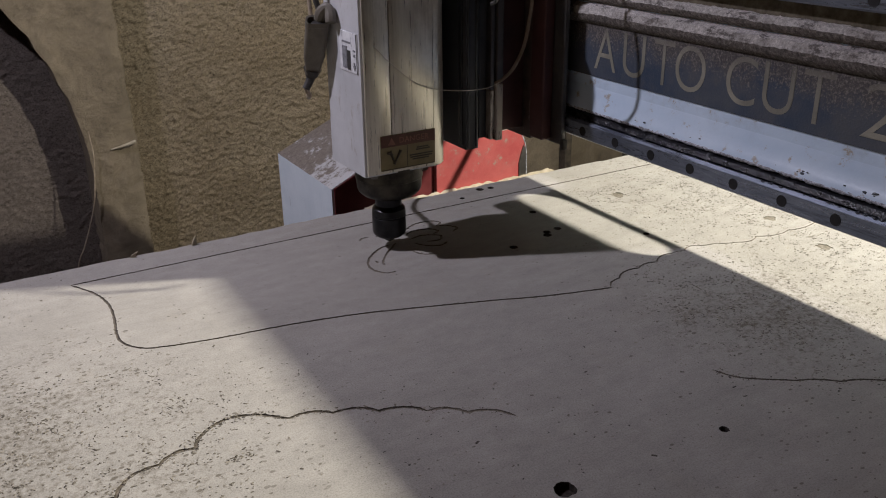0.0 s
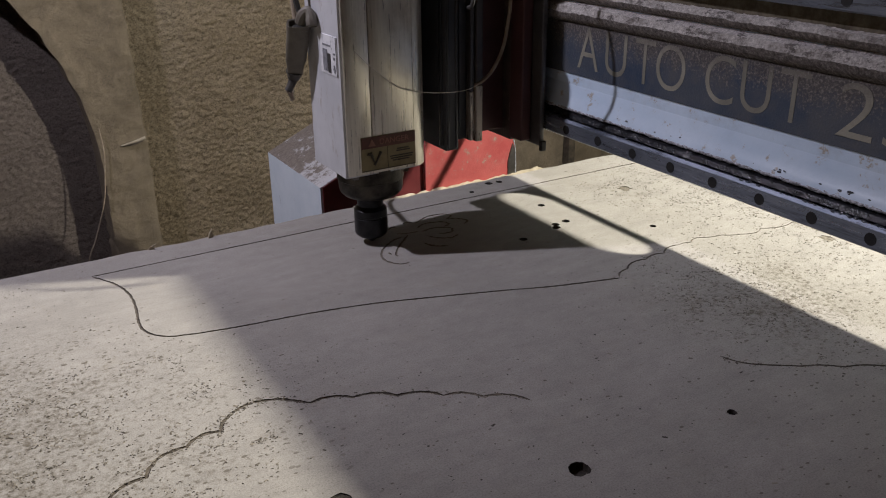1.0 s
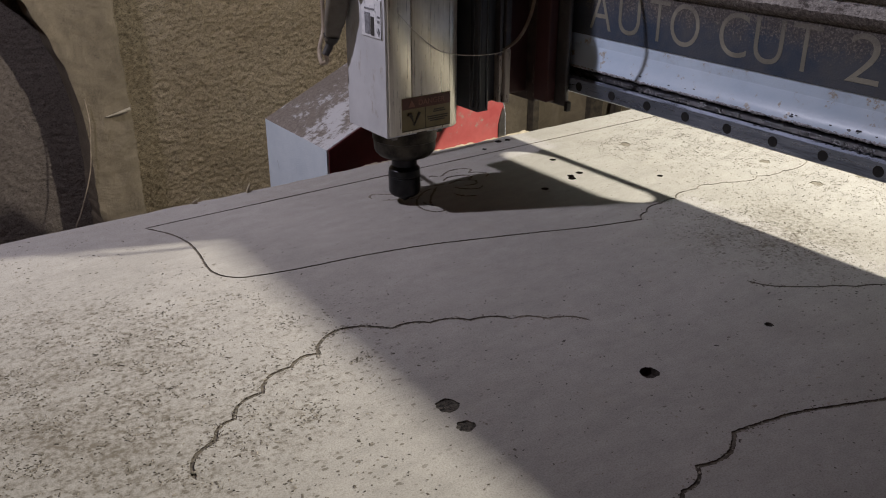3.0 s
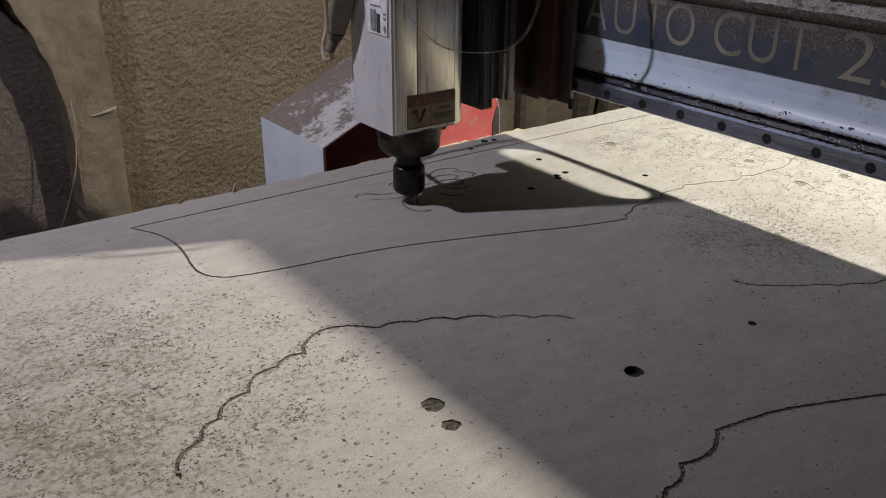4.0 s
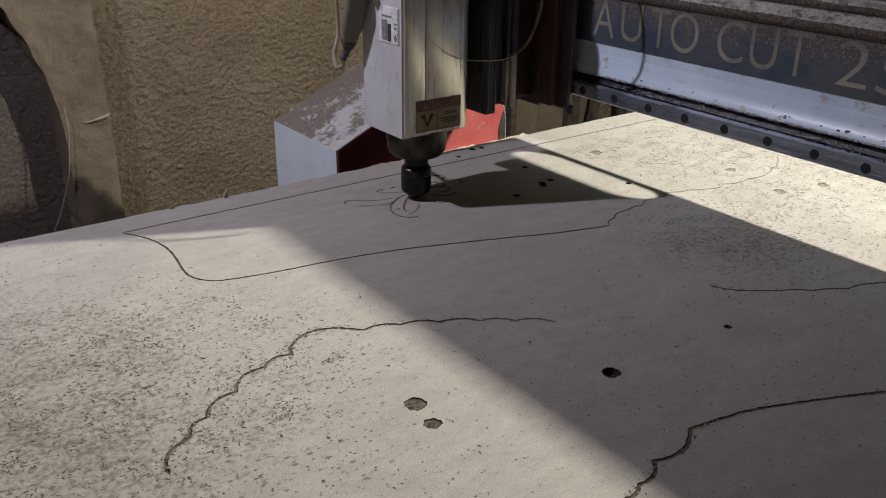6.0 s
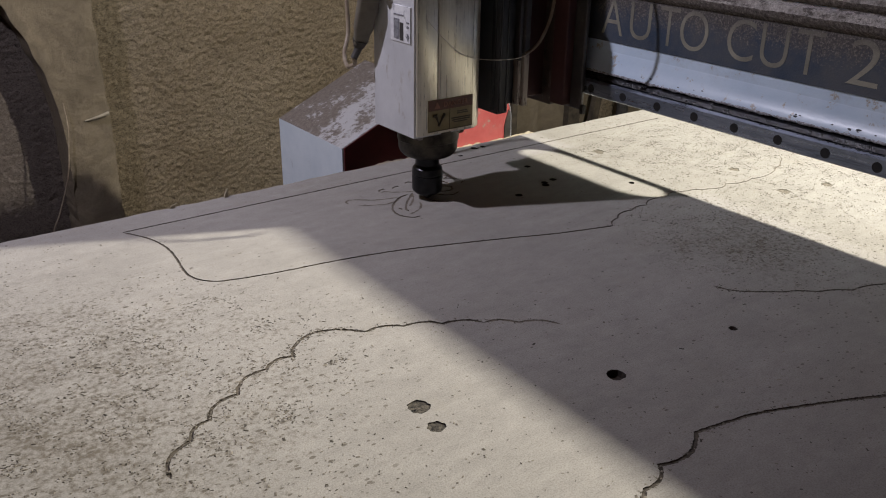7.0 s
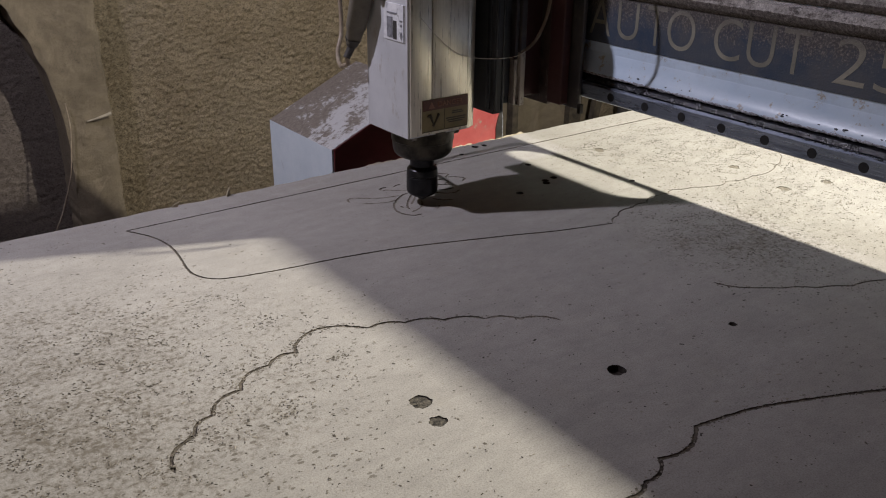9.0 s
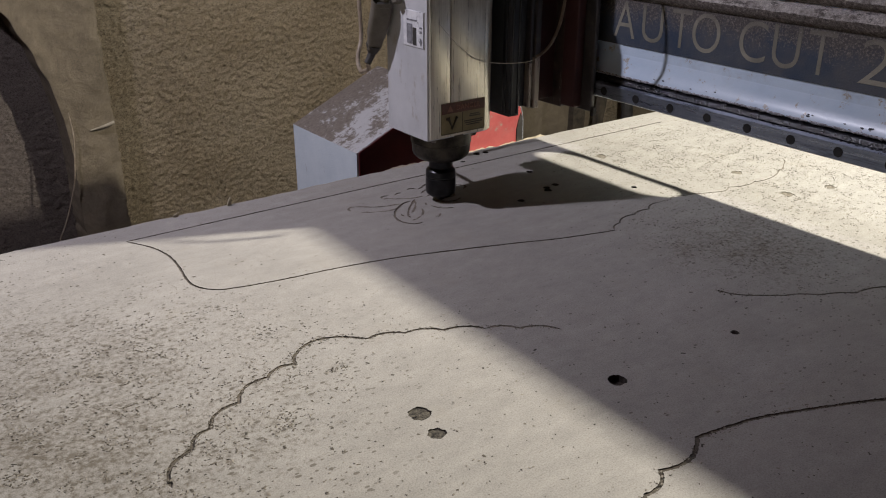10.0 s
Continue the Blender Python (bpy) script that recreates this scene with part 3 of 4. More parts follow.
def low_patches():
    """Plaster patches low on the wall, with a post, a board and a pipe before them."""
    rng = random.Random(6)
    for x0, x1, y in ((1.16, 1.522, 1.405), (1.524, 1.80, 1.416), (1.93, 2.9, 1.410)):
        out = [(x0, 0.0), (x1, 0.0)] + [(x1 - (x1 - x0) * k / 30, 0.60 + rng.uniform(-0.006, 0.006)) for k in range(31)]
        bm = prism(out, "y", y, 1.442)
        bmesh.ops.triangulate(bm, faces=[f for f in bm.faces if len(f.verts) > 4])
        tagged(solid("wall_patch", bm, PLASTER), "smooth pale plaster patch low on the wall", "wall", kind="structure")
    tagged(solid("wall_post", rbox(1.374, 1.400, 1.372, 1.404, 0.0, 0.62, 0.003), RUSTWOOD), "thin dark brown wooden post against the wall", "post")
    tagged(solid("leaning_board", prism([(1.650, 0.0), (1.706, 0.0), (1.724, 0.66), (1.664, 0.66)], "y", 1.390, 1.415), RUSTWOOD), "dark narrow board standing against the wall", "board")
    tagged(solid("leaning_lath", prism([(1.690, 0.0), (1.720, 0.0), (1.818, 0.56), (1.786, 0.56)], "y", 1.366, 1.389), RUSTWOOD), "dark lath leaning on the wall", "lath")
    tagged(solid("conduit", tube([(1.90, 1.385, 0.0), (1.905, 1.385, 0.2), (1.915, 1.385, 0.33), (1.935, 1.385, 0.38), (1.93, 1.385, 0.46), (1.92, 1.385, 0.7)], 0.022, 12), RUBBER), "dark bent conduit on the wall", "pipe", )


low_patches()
tagged(solid("wall_cable", tube([(-0.058, 1.335, 0.707), (-0.055, 1.335, 0.652), (-0.061, 1.335, 0.596), (-0.073, 1.335, 0.527), (-0.106, 1.335, 0.438), (-0.126, 1.335, 0.398), (-0.143, 1.335, 0.34), (-0.156, 1.335, 0.27), (-0.165, 1.335, 0.19), (-0.172, 1.335, 0.10), (-0.175, 1.335, 0.0)], 0.0016), SLEEVE),
       "thin pale cable hanging down the plaster wall", "cable")

# ---- the machine's bed and the sheet on it ----
bed = thing("machine_bed", (0, -0.5, 0), "dark steel machine bed with legs carrying the sheet", "machine bed")
part("bed_plate", rbox(-1.55, 1.75, -1.50, 0.255, 0.70, TOP - 0.018, 0.004), BLACK, bed)
for x in (-1.4, 0.1, 1.6):
    for y in (-1.4, 0.12):
        part("leg", rbox(x - 0.05, x + 0.05, y - 0.05, y + 0.05, 0.0, 0.70, 0.004), BLACK, bed)


SHEET_EDGE = random.Random(3)
SHEET = [(-1.50, -1.40), (1.70, -1.40)] + [(1.70 - 3.2 * k / 160, 0.296 + SHEET_EDGE.uniform(-0.0022, 0.0018)) for k in range(161)]
CUTS = []


def sides(line, width, rng, ragged):
    """Pairs of points to the left and right of a line, slightly ragged, narrowing at its ends."""
    rows = []
    for i, c in enumerate(line):
        d = line[min(i + 1, len(line) - 1)] - line[max(i - 1, 0)]
        s = Vector((-d.y, d.x)).normalized()
        end = min(1.0, (0.5 + i) / 3, (0.5 + len(line) - 1 - i) / 3)
        a, b = (width / 2 * end * (1 + rng.uniform(-ragged, ragged)) for _ in range(2))
        rows.append(((c.x + s.x * a, c.y + s.y * a), (c.x - s.x * b, c.y - s.y * b)))
    return rows


def ribbon(line, width, z, rng, ragged=0.42):
    """A shallow scratch: a thin dark strip with slightly ragged edges."""
    bm = bmesh.new()
    rows = [[bm.verts.new((*a, z)), bm.verts.new((c.x, c.y, z + 0.0002)), bm.verts.new((*b, z))] for c, (a, b) in zip(line, sides(line, width, rng, ragged))]
    for p, q in zip(rows, rows[1:]):
        bm.faces.new((p[0], p[1], q[1], q[0]))
        bm.faces.new((p[1], p[2], q[2], q[1]))
    bmesh.ops.recalc_face_normals(bm, faces=bm.faces)
    return bm


def cut_sheet():
    """The fibreboard sheet with every groove and hole sunk into it; each of them gets a floor and walls of its own."""
    quads, owner = [], []
    for k, (name, patches, deep, material, label, category, group) in enumerate(CUTS):
        quads += patches
        owner += [k] * len(patches)
    at, tris, inside = tiled(SHEET, (), quads)
    flat_tris, sunk = [], collections.defaultdict(list)
    for t, own in zip(tris, inside):
        if own >= 0:
            sunk[owner[own]].append(t)
        else:
            flat_tris.append(t)
    place = {}
    for k, ts in sunk.items():
        for a, b in rims(ts):
            place[(b, a)] = k
    n = len(at)
    top = [(p.x, p.y, TOP) for p in at] + [(p.x, p.y, TOP - 0.018) for p in at]
    outer = [e for e in rims(flat_tris) if e not in place]
    faces = [tuple(t) for t in flat_tris] + [(b, a, a + n, b + n) for a, b in outer] + [tuple(c + n for c in t[::-1]) for t in tris]
    me = bpy.data.meshes.new("mdf_sheet")
    me.from_pydata(top, [], faces)
    me.materials.append(MDF)
    me.materials.append(EDGE)
    index = [0] * len(flat_tris) + [1] * (len(faces) - len(flat_tris))
    me.polygons.foreach_set("material_index", index)
    tagged(new("mdf_sheet", me), "pale fibreboard sheet with engraved outlines, dusty, lying on the bed", "board")
    for k, ts in sorted(sunk.items()):
        name, _, deep, material, label, category, group = CUTS[k]
        used = sorted({c for t in ts for c in t})
        low = {c: i for i, c in enumerate(used)}
        m = len(used)
        verts = [(at[c].x, at[c].y, TOP - deep) for c in used] + [(at[c].x, at[c].y, TOP) for c in used]
        floor = [tuple(low[c] for c in t) for t in ts]
        walls = [(low[a], low[b], low[b] + m, low[a] + m) for a, b in rims(ts)]
        me = bpy.data.meshes.new(name)
        me.from_pydata(verts, [], floor + walls)
        me.materials.append(material)
        tagged(new(name, me), label, category, group)


def dense(line, step=0.002):
    out = []
    for a, b in zip(line, line[1:]):
        n = max(1, int((b - a).length / step))
        out += [a + (b - a) * k / n for k in range(n)]
    return out + [line[-1]]


def scallops(cusps, bulge, per=9):
    """Arcs that bulge to the left of the way from cusp to cusp."""
    out = []
    for (ax, ay), (bx, by) in zip(cusps, cusps[1:]):
        a, b = Vector((ax, ay, 0)), Vector((bx, by, 0))
        n = Vector((-(b - a).y, (b - a).x, 0)) * bulge
        out += [a + (b - a) * (k / per) + n * (4 * (k / per) * (1 - k / per)) for k in range(per)]
    return out + [Vector((*cusps[-1], 0))]


def flat(pts, per=8):
    return glide([(x, y, 0) for x, y in pts], per)


def engraved(line, width, rng, label, material=None):
    CRUMBS.extend(p for p in dense(line, 0.004) if p.y < -0.1 and p.x < 0.5)
    rows = sides(dense(line), width, rng, 0.36)
    patches = [(p[0], p[1], q[1], q[0]) for p, q in zip(rows, rows[1:])]
    CUTS.append(("engraved_line", patches, 0.0008 if material is SHALLOW else 0.0012, material or GROOVE, label, "engraving", "outlines cut into the sheet"))


RNG = random.Random(11)
CRUMBS = []
CUT = "dark narrow groove cut into the fibreboard sheet"
engraved([Vector((-0.258, 0.246, 0)), Vector((0.10, 0.243, 0)), Vector((0.75, 0.238, 0))], 0.0026, RNG, "long straight dark groove along the sheet edge")
engraved(flat([(-0.258, 0.246), (-0.238, 0.208), (-0.230, 0.169), (-0.232, 0.129), (-0.237, 0.094), (-0.236, 0.069), (-0.222, 0.048), (-0.199, 0.038), (-0.148, 0.027),
               (-0.077, 0.017), (-0.006, 0.002), (0.053, -0.017), (0.135, -0.046), (0.207, -0.073), (0.279, -0.093)]), 0.0030, RNG, "curved dark groove with a hooked end")
engraved(scallops([(0.279, -0.093), (0.304, -0.078), (0.344, -0.068), (0.375, -0.066), (0.411, -0.0555)], 0.16), 0.0022, RNG, CUT + " with small steps")
engraved(scallops([(0.411, -0.0555), (0.430, -0.0575), (0.448, -0.0505)], 0.10) + scallops([(0.448, -0.0505), (0.482, -0.061), (0.505, -0.072), (0.527, -0.079), (0.544, -0.0715), (0.572, -0.082), (0.597, -0.079), (0.627, -0.083), (0.674, -0.069), (0.709, -0.054), (0.735, -0.035)], -0.07)[1:],
         0.0016, RNG, "thin wavy groove beneath the gantry", SHALLOW)
engraved(scallops([(-0.386, -0.263), (-0.355, -0.225), (-0.331, -0.206), (-0.295, -0.183), (-0.255, -0.159), (-0.224, -0.152)], 0.20) +
         flat([(-0.224, -0.152), (-0.218, -0.140), (-0.208, -0.131), (-0.199, -0.126), (-0.185, -0.123), (-0.163, -0.130), (-0.140, -0.151)])[1:] +
         scallops([(-0.140, -0.151), (-0.103, -0.163), (-0.067, -0.182), (-0.030, -0.204)], 0.15)[1:], 0.0037, RNG, "scalloped dark groove cut into the fibreboard sheet")
engraved(scallops([(-0.030, -0.204), (0.000, -0.225), (0.033, -0.252)], 0.15), 0.0032, RNG, "faint tail of the scalloped groove", SHALLOW)
engraved(flat([(0.240, -0.286), (0.246, -0.302), (0.258, -0.316), (0.292, -0.341)]) + scallops([(0.292, -0.341), (0.326, -0.364), (0.362, -0.384), (0.411, -0.398), (0.47, -0.43)], 0.07)[1:],
         0.0024, RNG, "wavy dark groove ending in a hook")
engraved(scallops([(-0.005, -0.458), (-0.064, -0.470), (-0.096, -0.483), (-0.127, -0.486)][::-1], -0.17) +
         flat([(-0.005, -0.458), (0.026, -0.463), (0.062, -0.471), (0.095, -0.483), (0.138, -0.501), (0.184, -0.522), (0.26, -0.56), (0.36, -0.62)])[1:], 0.0038, RNG, "broad dark scalloped groove with a long sweep")


def scroll_strokes():
    """The ornament that the tool is cutting: strokes that are there from the start, and strokes that come up as they are cut."""
    done = [[(0.121, 0.158), (0.105, 0.154), (0.083, 0.137), (0.070, 0.120), (0.066, 0.103), (0.069, 0.090), (0.078, 0.080), (0.089, 0.080)],
            [(0.130, 0.160), (0.113, 0.143), (0.100, 0.130), (0.087, 0.112), (0.085, 0.103)],
            [(0.093, 0.190), (0.098, 0.196), (0.108, 0.196)], [(0.116, 0.191), (0.123, 0.195), (0.130, 0.195)],
            [(0.144, 0.199), (0.151, 0.203), (0.157, 0.195)], [(0.160, 0.194), (0.171, 0.197)],
            [(0.152, 0.175), (0.168, 0.184), (0.190, 0.180), (0.198, 0.168), (0.186, 0.160)],
            [(0.166, 0.197), (0.186, 0.206), (0.208, 0.204), (0.216, 0.192), (0.204, 0.184)],
            [(0.150, 0.160), (0.172, 0.164), (0.192, 0.152), (0.184, 0.139), (0.166, 0.142)],
            [(0.204, 0.184), (0.218, 0.178), (0.226, 0.164), (0.214, 0.154)],
            [(0.150, 0.145), (0.160, 0.130), (0.176, 0.122), (0.190, 0.128)],
            [(0.135, 0.125), (0.142, 0.108), (0.158, 0.100)], [(0.081, 0.121), (0.080, 0.112)]]
    late = [(0.7, [(0.149, 0.163), (0.132, 0.165), (0.118, 0.171)]), (1.0, [(0.118, 0.171), (0.108, 0.177), (0.099, 0.186), (0.093, 0.184)]),
            (1.2, [(0.103, 0.156), (0.084, 0.159), (0.064, 0.167)]), (1.8, [(0.064, 0.167), (0.054, 0.176), (0.044, 0.183)]),
            (2.2, [(0.044, 0.183), (0.037, 0.184), (0.031, 0.179), (0.030, 0.171)]), (2.5, [(0.039, 0.158), (0.058, 0.148)]), (2.9, [(0.058, 0.148), (0.076, 0.142), (0.097, 0.145)]),
            (4.9, [(0.080, 0.093), (0.088, 0.094), (0.099, 0.099)]), (5.5, [(0.099, 0.099), (0.110, 0.109), (0.117, 0.122)]),
            (6.2, [(0.128, 0.157), (0.119, 0.141)]), (6.7, [(0.119, 0.141), (0.108, 0.128), (0.096, 0.117)]), (7.3, [(0.134, 0.139), (0.130, 0.129)]),
            (8.1, [(0.127, 0.092), (0.120, 0.085), (0.115, 0.087)])]
    for pts in done:
        rows = sides(dense(flat(pts), 0.0015), 0.0032, RNG, 0.45)
        CUTS.append(("engraved_line", [(p[0], p[1], q[1], q[0]) for p, q in zip(rows, rows[1:])], 0.0010, SHALLOW, "short curled groove of a leaf ornament", "engraving", "strokes of the ornament"))
    fresh = []
    for t, pts in late:
        ob = solid("engraved_line", ribbon(dense(flat(pts), 0.0015), 0.0031, TOP + 0.0004, RNG, 0.5), SHALLOW)
        tagged(ob, "short curled groove freshly cut by the tool", "engraving", "strokes of the ornament")
        fresh.append((t, ob))
    return fresh


FRESH = scroll_strokes()


def drilled(x, y, r, material, label, ragged=0.06):
    """A hole with a ragged rim: deep when it is open, shallow when sawdust or filler stands in it."""
    rng = random.Random(int(1000 * (x + 3)))
    n = 22
    ring = [(x + q * math.cos(2 * math.pi * k / n), y + q * math.sin(2 * math.pi * k / n)) for k, q in enumerate(r * (1 + rng.uniform(-ragged, ragged)) for _ in range(n))]
    deep = {HOLE: 0.007, PLUG: 0.0012, PATCHED: 0.0006}[material]
    CUTS.append(("drill_hole", [ring], deep, material, label, "hole", "holes in the sheet"))


DARK, FILLED, SMALL = "dark round hole drilled in the sheet", "dark hole filled with sawdust in the sheet", "tiny dark hole in the sheet"
drilled(0.007, -0.355, 0.0092, HOLE, DARK, 0.1)
drilled(-0.174, -0.292, 0.0103, PLUG, FILLED, 0.12)
drilled(-0.179, -0.325, 0.0080, PLUG, FILLED, 0.12)
drilled(0.174, -0.362, 0.0046, HOLE, SMALL, 0.15)
for x, y, r in ((0.340, 0.089, 0.0055), (0.320, 0.086, 0.0055), (0.314, 0.077, 0.0060), (0.349, 0.158, 0.0052), (0.428, 0.011, 0.0045), (0.252, 0.066, 0.0055), (0.295, 0.261, 0.004), (0.339, 0.281, 0.006), (0.357, 0.279, 0.005)):
    drilled(x, y, r, HOLE, SMALL)
for x, y, r in ((0.612, -0.036, 0.0085), (0.589, -0.142, 0.009), (0.670, -0.162, 0.008), (0.500, 0.150, 0.010)):
    drilled(x, y, r, PATCHED, "worn brown patch where a hole was filled", 0.3)


cut_sheet()


def splinter(x, y, long, lean, turn):
    """A pale sliver of fibreboard torn up at the sheet's edge."""
    bm = prism([(-0.004, 0.0), (0.005, 0.0), (0.0035, 0.45 * long), (0.0008 + lean, long), (-0.0012, 0.5 * long)], "y", -0.0008, 0.0008)
    bmesh.ops.transform(bm, matrix=pose(x, y, TOP - 0.0005, 0, 0, turn), verts=bm.verts)
    tagged(solid("splinter", bm, EDGE), "pale torn splinter at the edge of the sheet", "splinter", "splinters at the sheet edge")


SPLINTERS = ((-0.098, 0.2925, 0.013, 0.003, 20), (-0.176, 0.2925, 0.008, 0.006, -15))
for row in SPLINTERS:
    splinter(*row)


def sawdust():
    """Loose chips on the sheet: thick in three drifts, thin elsewhere."""
    rng = np.random.RandomState(4)
    spots = [(-0.44, -0.15, 0.13, 0.12, 8000), (-0.29, -0.07, 0.09, 0.07, 2000), (-0.52, -0.36, 0.15, 0.16, 2400), (0.36, -0.21, 0.045, 0.085, 2600), (0.67, -0.10, 0.14, 0.15, 8500), (0.64, 0.12, 0.10, 0.08, 3500),
             (0.55, -0.45, 0.14, 0.20, 2600), (-0.20, -0.18, 0.010, 0.008, 120), (-0.27, -0.235, 0.012, 0.010, 80), (-0.36, -0.30, 0.012, 0.012, 60), (0.49, 0.17, 0.03, 0.04, 600), (-0.62, 0.22, 0.16, 0.05, 1600)]
    xy = [np.stack([rng.normal(x, sx, n), rng.normal(y, sy, n)], 1) for x, y, sx, sy, n in spots]
    xy = np.concatenate(xy)
    clump = np.array([noise.noise((x * 42, y * 42, 0.3)) + 0.6 * noise.noise((x * 110, y * 110, 4.0)) for x, y in xy])
    xy = xy[clump > rng.normal(0.10, 0.22, len(xy))]
    xy = np.concatenate([xy, np.stack([rng.uniform(-0.9, 0.25, 1500), rng.uniform(-0.75, -0.12, 1500)], 1),
                         np.stack([rng.uniform(-0.6, -0.25, 200), rng.uniform(-0.1, 0.29, 200)], 1), np.stack([rng.uniform(0.42, 1.2, 900), rng.uniform(-0.6, 0.2, 900)], 1)])
    xy = xy[(xy[:, 1] < 0.285) & (xy[:, 1] > -1.2)]
    rim = np.array([(p.x, p.y) for p in CRUMBS for _ in range(2)])
    xy = np.concatenate([xy, rim + rng.normal(0, 0.0022, rim.shape) + rng.uniform(-0.004, 0.004, rim.shape)])
    verts, faces = [], []
    for x, y in xy:
        a = rng.normal(-0.1, 0.8)
        ln, wd, h = 0.0005 + 0.0009 * rng.rand() ** 2, 0.00045 + 0.0005 * rng.rand(), 0.0002 + 0.0004 * rng.rand()
        if rng.rand() < 0.12:
            ln, wd = ln * 1.9, wd * 1.5
        c, s, k = math.cos(a), math.sin(a), len(verts)
        for u, v, z in ((-ln, -wd, 0), (ln, -0.6 * wd, 0), (ln * 0.8, wd, 0), (-0.9 * ln, 0.7 * wd, 0), (-0.5 * ln, -0.4 * wd, h), (0.6 * ln, 0.3 * wd, h * 0.8)):
            verts.append((x + u * c - v * s, y + u * s + v * c, TOP + 0.0002 + z))
        faces += [(k, k + 1, k + 5, k + 4), (k + 1, k + 2, k + 5), (k + 2, k + 3, k + 4, k + 5), (k + 3, k, k + 4)]
    me = bpy.data.meshes.new("sawdust")
    me.from_pydata(verts, [], faces)
    me.materials.append(FLAKE)
    tagged(new("sawdust", me), "scattered dark sawdust chips on the sheet", "sawdust", kind="stuff")


sawdust()

# ---- the gantry ----
GANTRY = (0.45, 0.58, 0.30)
gantry = thing("router_gantry", GANTRY, "blue painted gantry of a wood router, dusty, with steel guide rails", "gantry")
for nm, y in (("side_track", 0.58), ("side_track", -1.54)):
    part(nm, rbox(-1.55, 1.75, y - 0.13, y + 0.13, 0.0, 0.30, 0.006), BLACK, bed)

part("beam_tube", rbox(0.362, 0.511, -1.62, 0.555, 1.02, 1.2215, 0.004), BEAMBLUE, gantry)
part("front_plate", rbox(0.345, 0.361, -1.62, 0.555, 0.955, 1.2215, 0.002), BEAMBLUE, gantry, "light blue painted front plate with scuffs")


def rear_plate():
    """The back plate with a row of long rounded slots low down."""
    x0, x1, y0, y1 = 0.513, 0.5165, -1.62, 0.555
    slots, lo, hi = ((-0.103, 0.135), (0.240, 0.470)), 0.9400, 1.016
    r, mid = (hi - lo) / 2, (hi + lo) / 2
    bm = rbox(x0, x1, y0, y1, 0.9250, lo)
    rbox(x0, x1, y0, y1, hi, 1.212, bm=bm)
    turn = [math.pi * k / 16 for k in range(17)]
    for (_, before), (after, _) in zip([(None, y0)] + list(slots), list(slots) + [(y1, None)]):
        left = [(y0, lo), (y0, hi)] if before == y0 else [(before - r + r * math.sin(a), mid - r * math.cos(a)) for a in turn]
        right = [(y1, hi), (y1, lo)] if after == y1 else [(after + r - r * math.sin(a), mid + r * math.cos(a)) for a in turn]
        prism(left + right, "x", x0, x1, bm)
    return part("rear_plate", bm, BEAMBLUE, gantry)


rear_plate()


def ledge(z0, z1, deep, seed):
    """A rolled lip along the beam with dust heaped on it."""
    rng = random.Random(seed)
    own = bmesh.new()
    rows = []
    n = 700
    for k in range(n + 1):
        y = -1.62 + 2.17 * k / n
        j = 0.0016 * noise.noise((y * 26, seed, 0)) + 0.0011 * noise.noise((y * 150, seed, 3)) + rng.uniform(-0.0005, 0.0005)
        prof = [(0.3455, z0), (0.345 - deep * 0.7, z0 + (z1 - z0) * 0.25), (0.345 - deep, z0 + (z1 - z0) * 0.55 + j), (0.345 - deep * 0.75 + j, z0 + (z1 - z0) * 0.85 + j), (0.3455, z1 + j)]
        rows.append([own.verts.new((x, y, z)) for x, z in prof])
    for a, b in zip(rows, rows[1:]):
        for i in range(4):
            own.faces.new((a[i], b[i], b[i + 1], a[i + 1]))
    own.faces.new(rows[0])
    own.faces.new(rows[-1][::-1])
    bmesh.ops.recalc_face_normals(own, faces=own.faces)
    return own


part("dusty_lip", ledge(1.076, 1.101, 0.012, 1), LEDGE, gantry, "lip heaped with pale sawdust", smooth=True)
part("dusty_lip", ledge(1.101, 1.118, 0.009, 2), LEDGE, gantry, "lip heaped with pale sawdust", smooth=True)
part("dust_strip", rbox(0.3434, 0.3452, -1.62, 0.55, 1.1165, 1.1310), OLIVE, gantry, "strip caked with old brown dust")
band = part("name_band", rbox(0.3436, 0.3452, -1.62, 0.55, 1.0155, 1.0765), BAND, gantry, "navy band with worn cream lettering")
FACE = Matrix(((0, 0, -1, 0), (-1, 0, 0, 0), (0, 1, 0, 0), (0, 0, 0, 1)))


def on_face(x, y, z):
    return Matrix.Translation((x, y, z)) @ FACE


for ch, y, w in (("A", 0.036, 0.038), ("U", -0.014, 0.036), ("T", -0.064, 0.031), ("O", -0.098, 0.043), ("C", -0.1695, 0.038), ("U", -0.2160, 0.036), ("T", -0.2610, 0.034), ("2", -0.326, 0.036), ("5", -0.372, 0.036)):
    letters("letter", ch, LETTER, band, 0.0485, w, on_face(0.3435, y, 1.0258), thin=-0.009, deep=0.00025)


def guide_rail(z, name):
    """A profiled steel rail: waisted sides, flat front with counterbored holes."""
    h = 0.0135
    prof = [(0.345, z - 0.011), (0.338, z - 0.009), (0.3345, z - h + 0.0050), (0.3300, z - h + 0.0045), (0.3270, z - h + 0.0065), (0.3270, z + h - 0.003), (0.3300, z + h), (0.3345, z + h - 0.001), (0.338, z + 0.009), (0.345, z + 0.011)]
    rail = part(name, prism(prof, "y", -1.62, 0.55), RAIL, gantry, "greasy steel guide rail")
    return rail


